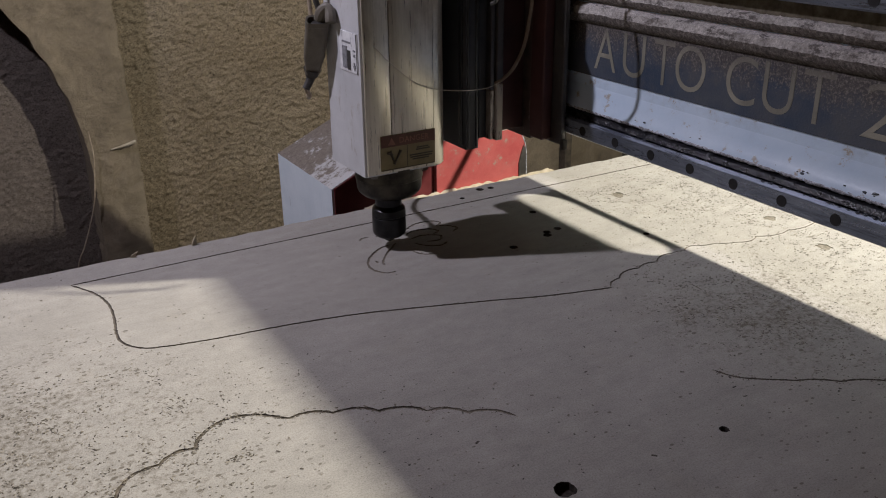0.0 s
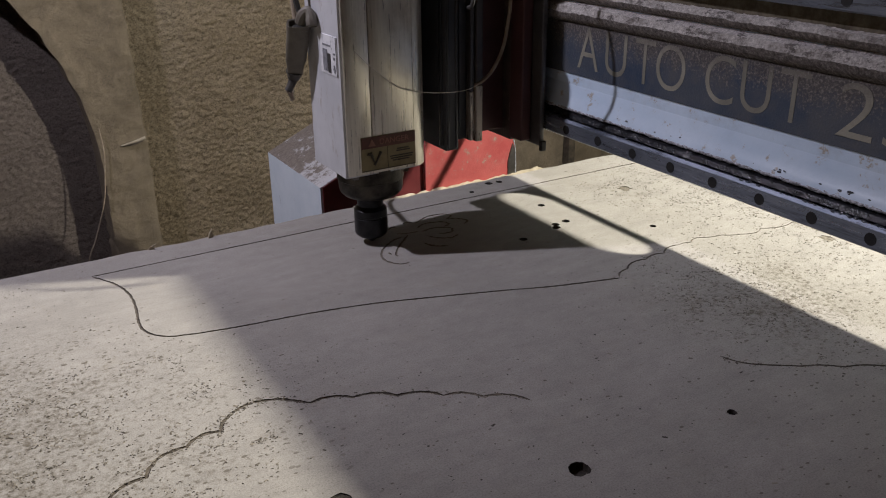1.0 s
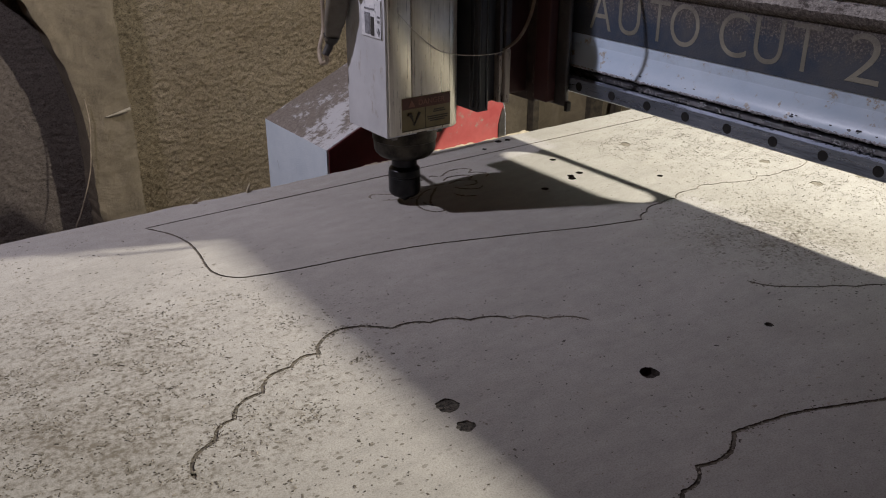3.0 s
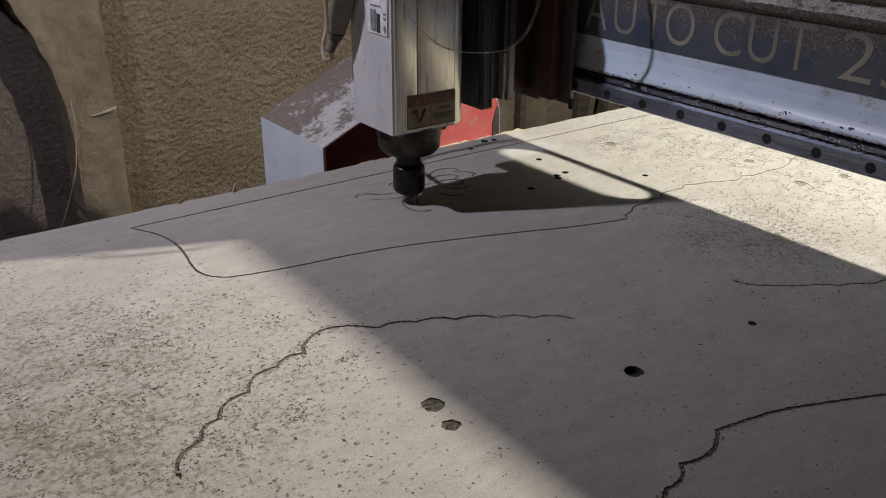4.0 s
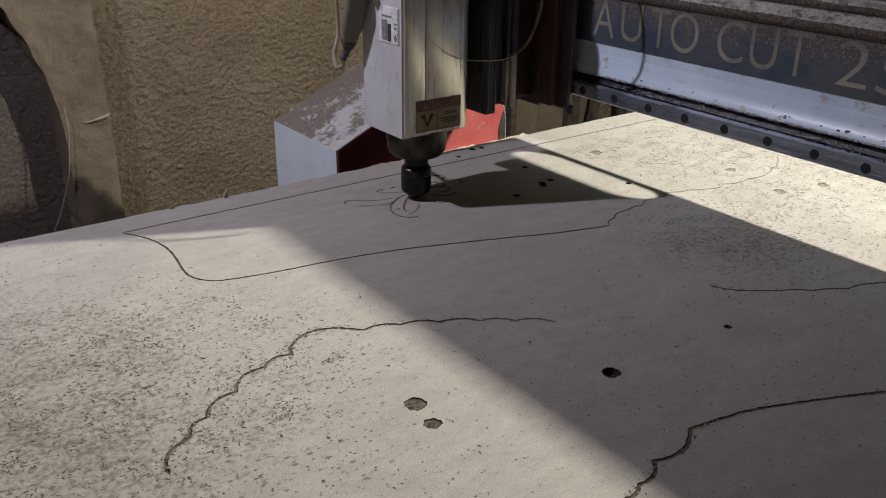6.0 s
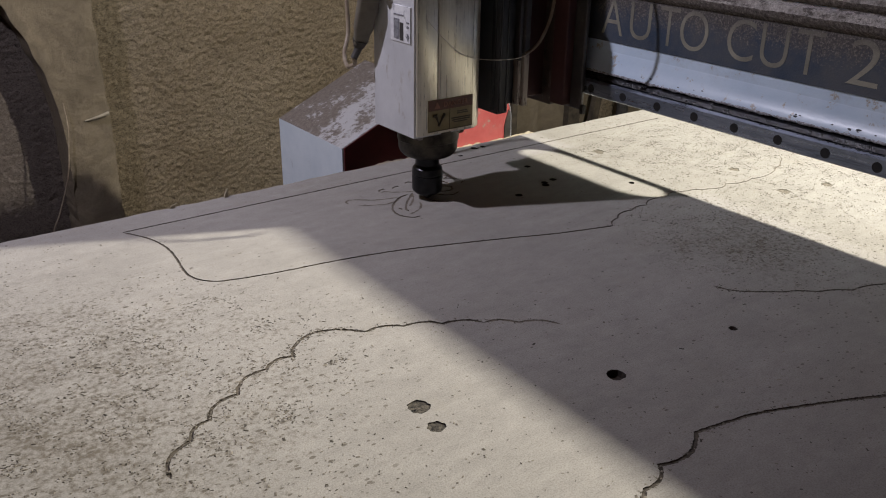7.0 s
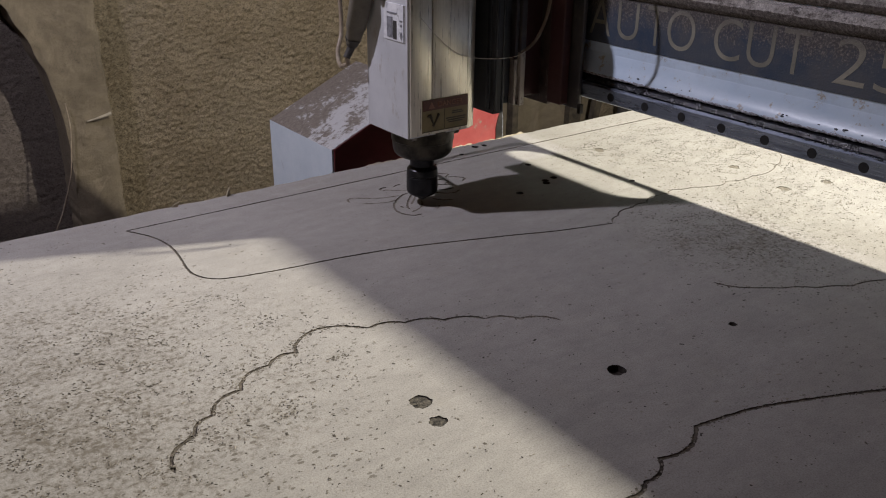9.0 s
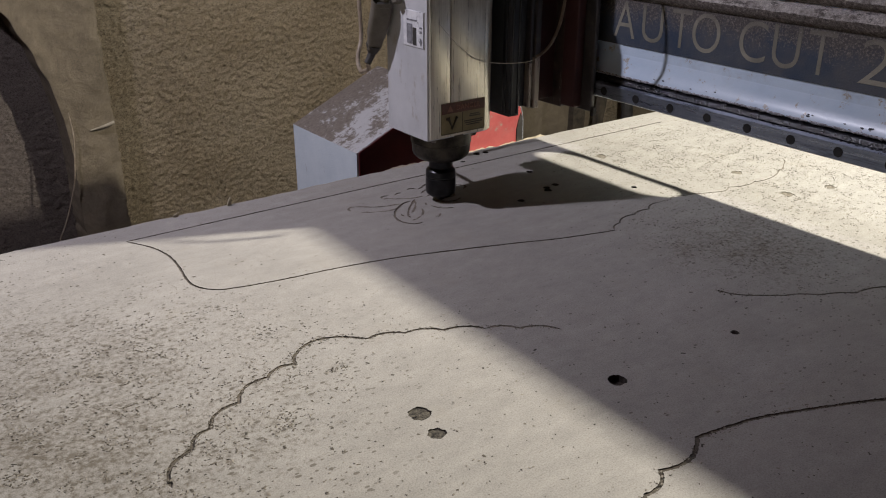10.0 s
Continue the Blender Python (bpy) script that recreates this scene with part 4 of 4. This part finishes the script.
for z in (0.949, 1.142):
    rail = guide_rail(z, "guide_rail")
    for k in range(-9, 16):
        y = -0.0285 - 0.06 * k
        bm = bmesh.new()
        n = 16
        rings = [[bm.verts.new((x, y + r * math.cos(2 * math.pi * i / n), z + 0.0014 + r * math.sin(2 * math.pi * i / n))) for i in range(n)] for r, x in ((0.0059, 0.3268), (0.0056, 0.3264), (0.0046, 0.3266))]
        for a, b in zip(rings, rings[1:]):
            for i in range(n):
                bm.faces.new((a[i], a[(i + 1) % n], b[(i + 1) % n], b[i]))
        bm.faces.new(rings[-1])
        bmesh.ops.recalc_face_normals(bm, faces=bm.faces)
        part("bolt_hole", bm, BOLT, rail)


def grease():
    rng = random.Random(8)
    own = bmesh.new()
    rows = []
    n = 520
    for k in range(n + 1):
        y = -1.60 + 2.15 * k / n
        a, b = 0.0006 * noise.noise((y * 90, 0, 1)), 0.0006 * noise.noise((y * 120, 4, 1))
        rows.append([own.verts.new(p) for p in ((0.3448, y, 0.9585), (0.3345 + a, y, 0.9632), (0.3365 + b, y, 0.968 + a), (0.3448, y, 0.9722 + b))])
    for p, q in zip(rows, rows[1:]):
        for i in range(3):
            own.faces.new((p[i], q[i], q[i + 1], p[i + 1]))
    own.faces.new(rows[0])
    own.faces.new(rows[-1][::-1])
    bmesh.ops.recalc_face_normals(own, faces=own.faces)
    return own


def flare():
    """The lower part of the blue plate swells outwards to a rolled edge."""
    prof = [(0.3452, 1.0030), (0.3443, 1.0005), (0.3432, 0.9930), (0.3412, 0.9870), (0.3385, 0.9815), (0.3362, 0.9770), (0.3354, 0.9745), (0.3362, 0.9730), (0.3452, 0.9725)]
    return prism(prof, "y", -1.61, 0.552)


part("plate_flare", flare(), BEAMROLL, gantry, "light blue swelling lower edge, scuffed", smooth=True)


def crust():
    """The rolled lower edge of the blue plate, caked with dust."""
    own = bmesh.new()
    rows = []
    n = 700
    for k in range(n + 1):
        y = -1.60 + 2.15 * k / n
        j, q = 0.0012 * noise.noise((y * 70, 7, 0)) + 0.0010 * noise.noise((y * 260, 9, 0)), 0.0012 * noise.noise((y * 200, 2, 0))
        rows.append([own.verts.new(p) for p in ((0.3448, y, 0.9717), (0.3362 + q, y, 0.9722 + j), (0.3350 + q, y, 0.9738 + j), (0.3354 + j, y, 0.9752 + q), (0.3380, y, 0.9770 + 1.5 * j))])
    for p, q in zip(rows, rows[1:]):
        for i in range(4):
            own.faces.new((p[i], q[i], q[i + 1], p[i + 1]))
    own.faces.new(rows[0])
    own.faces.new(rows[-1][::-1])
    bmesh.ops.recalc_face_normals(own, faces=own.faces)
    return own


part("grease_bead", grease(), GREASE, gantry, "dark bead of black grease", smooth=True)
part("dust_crust", crust(), CRUST, gantry, "crust of dust along the plate edge", smooth=True)

def grease_drops():
    """Small wet drops on the rolled edge and along the top of the rail."""
    rng = random.Random(21)
    bm = bmesh.new()
    for k in range(260):
        y = rng.uniform(-0.75, -0.24) if k < 215 else rng.uniform(-0.20, 0.30)
        low = rng.random() < 0.7
        x, z = (rng.uniform(0.3285, 0.3335), 0.9625) if low else (0.3372 + rng.uniform(0, 0.002), 0.9775 + rng.uniform(0, 0.004))
        r = rng.uniform(0.0006, 0.0012) + 0.0012 * rng.random() ** 4
        own = bmesh.new()
        bmesh.ops.create_icosphere(own, subdivisions=2, radius=r)
        for v in own.verts:
            v.co = (x + v.co.x * 0.8, y + v.co.y * rng.uniform(1.0, 1.05) * 1.5, z + v.co.z * 0.7)
        join(own, bm)
    return bm


tagged(part("grease_drops", grease_drops(), WETGREASE, gantry, smooth=True), "wet glistening drops of grease", kind="stuff")

foot_outline = [(0.172, 0.30), (0.172, 0.777), (0.37, 0.868), (0.372, 0.822), (0.528, 0.822), (0.542, 0.812), (0.550, 0.79), (0.552, 0.30)]
part("foot_housing", prism(foot_outline, "y", 0.464, 0.705), PALE, gantry, "pale blue housing with sawdust on its slope")
part("foot_front", prism([(0.364, 0.30), (0.364, 0.8290), (0.529, 0.8290), (0.5425, 0.817), (0.550, 0.792), (0.5525, 0.30)], "y", 0.455, 0.464), RED, gantry, "peeling red front plate")
# Left part of the red front; the darker red stands in for shade.
part("shaded_front", prism([(0.176, 0.30), (0.176, 0.777), (0.3625, 0.863), (0.3625, 0.30)], "y", 0.4618, 0.464), SHADEDRED, gantry, "left part of the red front plate, coloured dark for shade")
part("bare_patch", prism([(0.535, 0.735), (0.5505, 0.735), (0.5490, 0.786), (0.5440, 0.797), (0.539, 0.782), (0.5345, 0.765)], "y", 0.4535, 0.4552), STEEL, gantry, "bare grey metal where the red paint is gone")
part("paint_rim", tube([(0.5525, 0.456, 0.730), (0.5515, 0.456, 0.770), (0.5490, 0.456, 0.793), (0.5410, 0.456, 0.815), (0.529, 0.456, 0.8275)], 0.0016, 6), CRUST, gantry, "pale chipped rim of the plate")


def dust_ridge():
    """Sawdust pushed up against the foot."""
    bm = bmesh.new()
    rows = []
    n = 90
    for k in range(n + 1):
        x = 0.225 + 0.385 * k / n
        top = 0.740 + 0.006 * noise.noise((x * 15, 1, 0)) + 0.002 * noise.noise((x * 120, 2, 0)) + 0.002 * max(0.0, (x - 0.52) / 0.09)
        rows.append([bm.verts.new((x, 0.395 + 0.0605 * j / 8, 0.64 + (top - 0.64) * math.sin(math.pi * 0.5 * j / 8) + 0.003 * noise.noise((x * 90, j * 0.7, 5)))) for j in range(9)])
    for a, b in zip(rows, rows[1:]):
        for j in range(8):
            bm.faces.new((a[j], b[j], b[j + 1], a[j + 1]))
    bmesh.ops.recalc_face_normals(bm, faces=bm.faces)
    bmesh.ops.solidify(bm, geom=bm.faces[:], thickness=0.004)
    return bm


part("sawdust_ridge", dust_ridge(), EDGE, gantry, "pale sawdust heaped against the foot", smooth=True)
part("column", rbox(0.375, 0.511, 0.475, 0.553, 0.80, 1.0195, 0.004), BLACK, gantry)
part("end_plate", prism([(0.345, 0.80), (0.345, 1.212), (0.53, 1.212), (0.60, 1.12), (0.62, 0.93), (0.54, 0.80)], "y", 0.556, 0.566), BLACK, gantry)
part("near_column", rbox(0.37, 0.53, -1.62, -1.46, 0.30, 1.03, 0.004), BLACK, gantry)

# ---- the spindle head, which rides on the gantry ----
HEAD = (0.13, 0.17, 1.0)
head = thing("spindle_head", HEAD, "router spindle head with brushed metal housing and black slide", "spindle")
def rounded(grow):
    """The housing in plan: square on one side, its other front corner well rounded."""
    arc = [(0.1652 + (0.0208 + grow) * math.sin(a), 0.1400 - (0.0208 + grow) * math.cos(a)) for a in (math.pi / 2 * k / 10 for k in range(11))]
    return arc


housing = part("housing", prism([(0.072, 0.215), (0.072, 0.1205), (0.0735, 0.1195)] + rounded(0.0) + [(0.186, 0.215)], "z", 0.9085, 1.19), SIDE, head, "grey painted spindle housing, scuffed", smooth=True)
part("motor_cap", rbox(0.085, 0.175, 0.158, 0.214, 1.19, 1.52, 0.006), BLACK, head)
for x0, x1 in ((0.0745, 0.1070), (0.1080, 0.1650)):
    part("front_panel", rbox(x0, x1, 0.1165, 0.1205, 0.9105, 1.188, 0.0012), BRUSHED, housing, "brushed metal strip of the housing front", smooth=True)
part("corner_strip", prism(rounded(0.0022) + rounded(-0.002)[::-1], "z", 0.9105, 1.188), BRUSHED, housing, "rounded brushed metal corner of the housing", smooth=True)

sticker = part("warning_sticker", rbox(0.0915, 0.1660, 0.1157, 0.1165, 0.9140, 0.9575, 0.0004), STICKYEL, head, "faded red and yellow warning sticker")
part("red_header", rbox(0.0922, 0.1653, 0.1153, 0.1159, 0.9430, 0.9568), STICKRED, sticker)
FRONT = Matrix(((1, 0, 0, 0), (0, 0, -1, 0), (0, 1, 0, 0), (0, 0, 0, 1)))
letters("header_word", "DANGER", STICKPALE, sticker, 0.0068, 0.040, Matrix.Translation((0.1165, 0.1153, 0.9466)) @ FRONT)
tri = [(0.1010, 0.9455), (0.1110, 0.9455), (0.1060, 0.9545)]
part("warning_triangle", prism(tri, "y", 0.1149, 0.1154), STICKPALE, sticker)
part("divider", rbox(0.1268, 0.1274, 0.1153, 0.1159, 0.9160, 0.9425), STICKINK, sticker)
part("rule", rbox(0.0925, 0.1650, 0.1153, 0.1159, 0.9148, 0.9156), STICKINK, sticker)
for a, b in (((0.1035, 0.9375), (0.1095, 0.9235)), ((0.1180, 0.9375), (0.1105, 0.9235)), ((0.1000, 0.9365), (0.1075, 0.9330)), ((0.1085, 0.9215), (0.1125, 0.9265))):
    bm = tube([(a[0], 0.1155, a[1]), (b[0], 0.1155, b[1])], lambda t: 0.0008 + 0.0013 * (1 - t), 6, 3)
    part("pictogram_bar", bm, STICKINK, sticker)
for x0, x1, z in ((0.140, 0.156, 0.9375), (0.139, 0.158, 0.9350), (0.130, 0.162, 0.9290), (0.131, 0.161, 0.9262), (0.134, 0.157, 0.9235)):
    part("text_bar", rbox(x0, x1, 0.1153, 0.1159, z - 0.0008, z + 0.0008), STICKINK, sticker)

label = part("side_label", rbox(0.0708, 0.0722, 0.1250, 0.1725, 1.0310, 1.0770, 0.0004), PAPER, head, "torn white paper label with dark smudged print")
# Bars of print; the broad grey one stands in for the connector's shade.
for y0, y1, z0, z1, ink in ((0.1425, 0.1500, 1.0335, 1.0560, RUBBER), (0.1515, 0.1640, 1.0345, 1.0600, LABELGREY), (0.1300, 0.1345, 1.0500, 1.0530, LABELGREY), (0.1295, 0.1350, 1.0560, 1.0580, LABELGREY), (0.1420, 0.1640, 1.0640, 1.0660, LABELGREY), (0.1258, 0.1264, 1.0315, 1.0765, RUBBER)):
    part("print_shade_bar", rbox(0.0702, 0.0710, y0, y1, z0, z1), ink, label)
part("printed_mark", prism([(0.1322, 1.0340), (0.1352, 1.0390), (0.1322, 1.0440), (0.1292, 1.0390)], "x", 0.0702, 0.0710), LABELGREY, label)

TX, TY = 0.1190, 0.1550
part("bearing_flange", lathe([(0.030, 0.912), (0.0425, 0.911), (0.0430, 0.893), (0.0418, 0.892), (0.0410, 0.879), (0.0395, 0.875), (0.0350, 0.8705), (0.0330, 0.8695), (0.0180, 0.8675)], TX + 0.005, TY + 0.006, 40), FLANGE, head, "oily dark bearing flange", smooth=True)
part("flange_block", rbox(0.086, 0.166, 0.132, 0.204, 0.899, 0.910, 0.003), FLANGE, head, smooth=True)
for x, y, z, a, b in ((0.0935, 0.1316, 0.9035, 0.0095, 0.0030), (0.1540, 0.1318, 0.9040, 0.0040, 0.0032)):
    blob = bmesh.new()
    bmesh.ops.create_icosphere(blob, subdivisions=2, radius=1.0)
    for v in blob.verts:
        v.co = (x + a * v.co.x * (1 + 0.12 * math.sin(5 * v.co.z)), y + 0.0009 * v.co.y, z + b * v.co.z)
    part("pale_spot", blob, STEEL, head, "small pale metal spot on the flange", smooth=True)
part("neck", lathe([(0.0185, 0.869), (0.0170, 0.864), (0.0166, 0.852)], TX, TY, 32), NUT, head, smooth=True)
part("collet_nut", lathe([(0.0160, 0.8575), (0.0185, 0.8550), (0.0210, 0.8520), (0.0216, 0.8435), (0.0208, 0.8430), (0.0208, 0.8415), (0.0216, 0.8410), (0.0216, 0.8215), (0.0206, 0.8180), (0.0165, 0.8145), (0.0080, 0.8138)], TX, TY, 40), NUT, head,
     "black collet nut", smooth=True)
part("cutter", lathe([(0.0065, 0.8140), (0.0062, 0.8085), (0.0030, 0.8075), (0.0028, 0.8062), (0.0010, 0.8055)], TX, TY, 16), BIT, head, smooth=True)

slide = part("slide_block", rbox(0.2130, 0.2320, 0.1200, 0.2160, 0.9205, 1.19, 0.0015), GLOSSBLACK, head, "glossy black slide block", smooth=True)
part("slide_groove", rbox(0.2100, 0.2131, 0.1260, 0.1330, 0.9260, 1.188, 0.0010), HIGHGLOSS, slide, smooth=True)
for x in (0.2165, 0.2285):
    part("slide_rib", lathe([(0.0012, 0.9240), (0.0017, 0.9260), (0.0017, 1.1860), (0.0012, 1.1880)], x, 0.1196, 12), HIGHGLOSS, slide, "oiled black rib catching the light", smooth=True)
part("slide_stop", rbox(0.2385, 0.2495, 0.1300, 0.2160, 0.9300, 1.19, 0.0012), GLOSSBLACK, head, smooth=True)
# Rubbed bright ends below; the black lengths above stand in for shade on the rails.
rail_a = part("slide_rail", rbox(0.250, 0.2555, 0.121, 0.250, 0.9925, 1.50, 0.001), BLACK, head)
part("rail_end", rbox(0.250, 0.2555, 0.121, 0.250, 0.9285, 0.992, 0.001), BARED, rail_a, "rail end rubbed to bright metal")
rail_b = part("slide_rail", rbox(0.2570, 0.2665, 0.117, 0.250, 1.0005, 1.50, 0.0015), BLACK, head)
part("rail_end", rbox(0.2570, 0.2665, 0.117, 0.250, 0.9270, 1.000, 0.0015), BARED, rail_b, "rail end rubbed to bright metal")
part("carriage_plate", rbox(0.266, 0.310, 0.134, 0.250, 0.934, 1.24, 0.002), DEEPRED, head, "dark red carriage plate")
part("carriage_edge", rbox(0.3105, 0.3190, 0.117, 0.250, 0.922, 1.24, 0.001), RUSTY, head)
part("bearing_plate", rbox(0.3195, 0.3262, 0.064, 0.250, 0.924, 1.24, 0.002), BLACK, head, "black bearing plate riding on the rails")
part("rail_bearing", rbox(0.3040, 0.3192, 0.084, 0.112, 0.928, 1.24, 0.002), DEEPRED, head)
part("back_plate", rbox(0.184, 0.310, 0.2165, 0.2515, 0.952, 1.50, 0.002), BLACK, head)
part("drive_cover", rbox(0.250, 0.300, 0.030, 0.320, 1.245, 1.62, 0.004), BLACK, head)
COVER = rbox(0.302, 0.3265, 0.003, 0.320, 1.241, 1.62, 0.002)
rbox(0.302, 0.3265, 0.003, 0.0635, 1.165, 1.2405, bm=COVER)
part("cover_plate", COVER, BLACK, head)
part("rail_wiper", rbox(0.3180, 0.3255, 0.058, 0.064, 0.919, 0.932, 0.001), RUBBER, head)

def hood():
    """A flattened, tapering plug shell, open at the top, with a thick rim."""
    axis = [Vector((0.0560, 0.1975, 1.0860)), Vector((0.0560, 0.2060, 1.0640)), Vector((0.0560, 0.2160, 1.0400)), Vector((0.0560, 0.2250, 1.0200))]
    down = (axis[-1] - axis[0]).normalized()
    u = Vector((0.93, -0.37, 0.0)).normalized()
    v = down.cross(u).normalized()

    def ring(c, a, b):
        out = []
        for k in range(24):
            w = 2 * math.pi * k / 24
            p, q = math.cos(w), math.sin(w)
            out.append(c + u * (a * math.copysign(abs(p) ** 0.45, p)) + v * (b * math.copysign(abs(q) ** 0.45, q)))
        return out

    loops = [ring(axis[0] + down * 0.022, 0.0100, 0.0068), ring(axis[0] + down * 0.001, 0.0120, 0.0085), ring(axis[0], 0.0142, 0.0105), ring(axis[0] + down * 0.006, 0.0145, 0.0108), ring(axis[0] + down * 0.0066, 0.0138, 0.0101)]
    loops += [ring(axis[1], 0.0138, 0.0100), ring(axis[2], 0.0126, 0.0092), ring(axis[2] + down * 0.006, 0.0108, 0.0084), ring(axis[3], 0.0092, 0.0076)]
    bm = bmesh.new()
    rows = [[bm.verts.new(p) for p in loop] for loop in loops]
    for a, b in zip(rows, rows[1:]):
        for k in range(24):
            bm.faces.new((a[k], a[(k + 1) % 24], b[(k + 1) % 24], b[k]))
    bm.faces.new(rows[0])
    bm.faces.new(rows[-1][::-1])
    bmesh.ops.recalc_face_normals(bm, faces=bm.faces)
    return bm


plug = part("connector", hood(), GREYPLASTIC, head, "grey connector plug hanging by its cable", smooth=True)
part("connector_mouth", tube([(0.0560, 0.1990, 1.0800), (0.0560, 0.2000, 1.0775)], 0.0080, 16, 2), RUBBER, plug)
part("connector_collar", tube([(0.0560, 0.2235, 1.024), (0.0552, 0.2270, 1.014)], lambda t: 0.0112 - 0.004 * t, 14, 3), RUBBER, plug, smooth=True)
part("connector_tail", tube([(0.0553, 0.2265, 1.015), (0.0515, 0.227, 1.007), (0.0465, 0.227, 0.999)], lambda t: 0.0056 - 0.001 * t, 10, 5), RUBBER, plug, smooth=True)
part("taped_joint", tube([(0.057, 0.197, 1.085), (0.060, 0.192, 1.096), (0.064, 0.186, 1.101), (0.0655, 0.181, 1.094), (0.064, 0.177, 1.084)], lambda t: 0.0062 + 0.0010 * math.sin(9 * t), 10, 5), GREYPLASTIC, head, "taped cable joint", smooth=True)
part("loop_cable", tube([(0.0470, 0.227, 1.000), (0.0560, 0.240, 0.988), (0.066, 0.266, 0.980), (0.077, 0.297, 0.973), (0.091, 0.328, 0.985), (0.106, 0.341, 1.012), (0.110, 0.350, 1.06), (0.113, 0.362, 1.13), (0.115, 0.340, 1.26), (0.12, 0.22, 1.36)], 0.0030, 8), SLEEVE, head, smooth=True)
part("loop_cable", tube([(0.060, 0.200, 1.092), (0.056, 0.206, 1.13), (0.064, 0.212, 1.24), (0.10, 0.20, 1.36)], 0.0036, 8), RUBBER, head, smooth=True)
part("thin_wire", tube([(0.088, 0.1145, 1.063), (0.100, 0.112, 1.049), (0.113, 0.112, 1.037), (0.131, 0.112, 1.022), (0.149, 0.112, 1.011), (0.175, 0.110, 1.004), (0.200, 0.096, 1.003), (0.225, 0.091, 1.004), (0.2435, 0.0925, 1.008)], 0.0006, 6), WIRE, head, "thin pale wire sagging across the front")
part("sleeved_wire", tube([(0.2435, 0.100, 1.006), (0.254, 0.100, 1.010), (0.268, 0.100, 1.020), (0.279, 0.100, 1.036), (0.286, 0.100, 1.052), (0.291, 0.100, 1.075), (0.295, 0.100, 1.105), (0.296, 0.104, 1.16), (0.280, 0.120, 1.245)], 0.0022, 8), SLEEVE, head, "pale sleeved cable", smooth=True)


part("feed_cable", tube([(0.262, 0.085, 1.32), (0.225, 0.055, 1.25), (0.206, 0.030, 1.185), (0.199, 0.029, 1.140), (0.197, 0.030, 1.122), (0.1965, 0.033, 1.113), (0.196, 0.040, 1.110)], 0.0022, 8), RUBBER, head, smooth=True)

# ---- movement ----
MOVES = [
    (0, 0.0000, -0.0000, 0.0012),
    (0.5, -0.0048, 0.0105, -0.0050),
    (1, -0.0395, 0.0108, -0.0045),
    (1.5, -0.0661, 0.0300, -0.0037),
    (2, -0.0880, 0.0295, -0.0051),
    (2.5, -0.0742, 0.0071, -0.0055),
    (4, -0.0366, -0.0310, -0.0006),
    (4.5, -0.0389, -0.0374, -0.0056),
    (5, -0.0252, -0.0526, -0.0060),
    (5.5, -0.0105, -0.0441, -0.0061),
    (6, 0.0086, -0.0131, -0.0062),
    (7.5, 0.0189, -0.0401, -0.0062),
    (8, 0.0028, -0.0602, -0.0066),
    (8.5, -0.0063, -0.0452, -0.0061),
    (9, -0.0051, -0.0393, -0.0009),
    (9.5, 0.0411, -0.0140, -0.0007),
    (10, 0.0420, -0.0165, -0.0062),
]


def motions():
    walk(gantry, [(t, pose(GANTRY[0] + x, GANTRY[1], GANTRY[2])) for t, x, y, z in MOVES])
    walk(head, [(t, pose(HEAD[0] + x, HEAD[1] + y, HEAD[2] + z)) for t, x, y, z in MOVES])
    for t, ob in FRESH:
        walk(ob, [(0, pose(0, 0, -0.003)), (t - 0.2, pose(0, 0, -0.003)), (t + 0.2, pose(0, 0, 0)), (10, pose(0, 0, 0))])


motions()
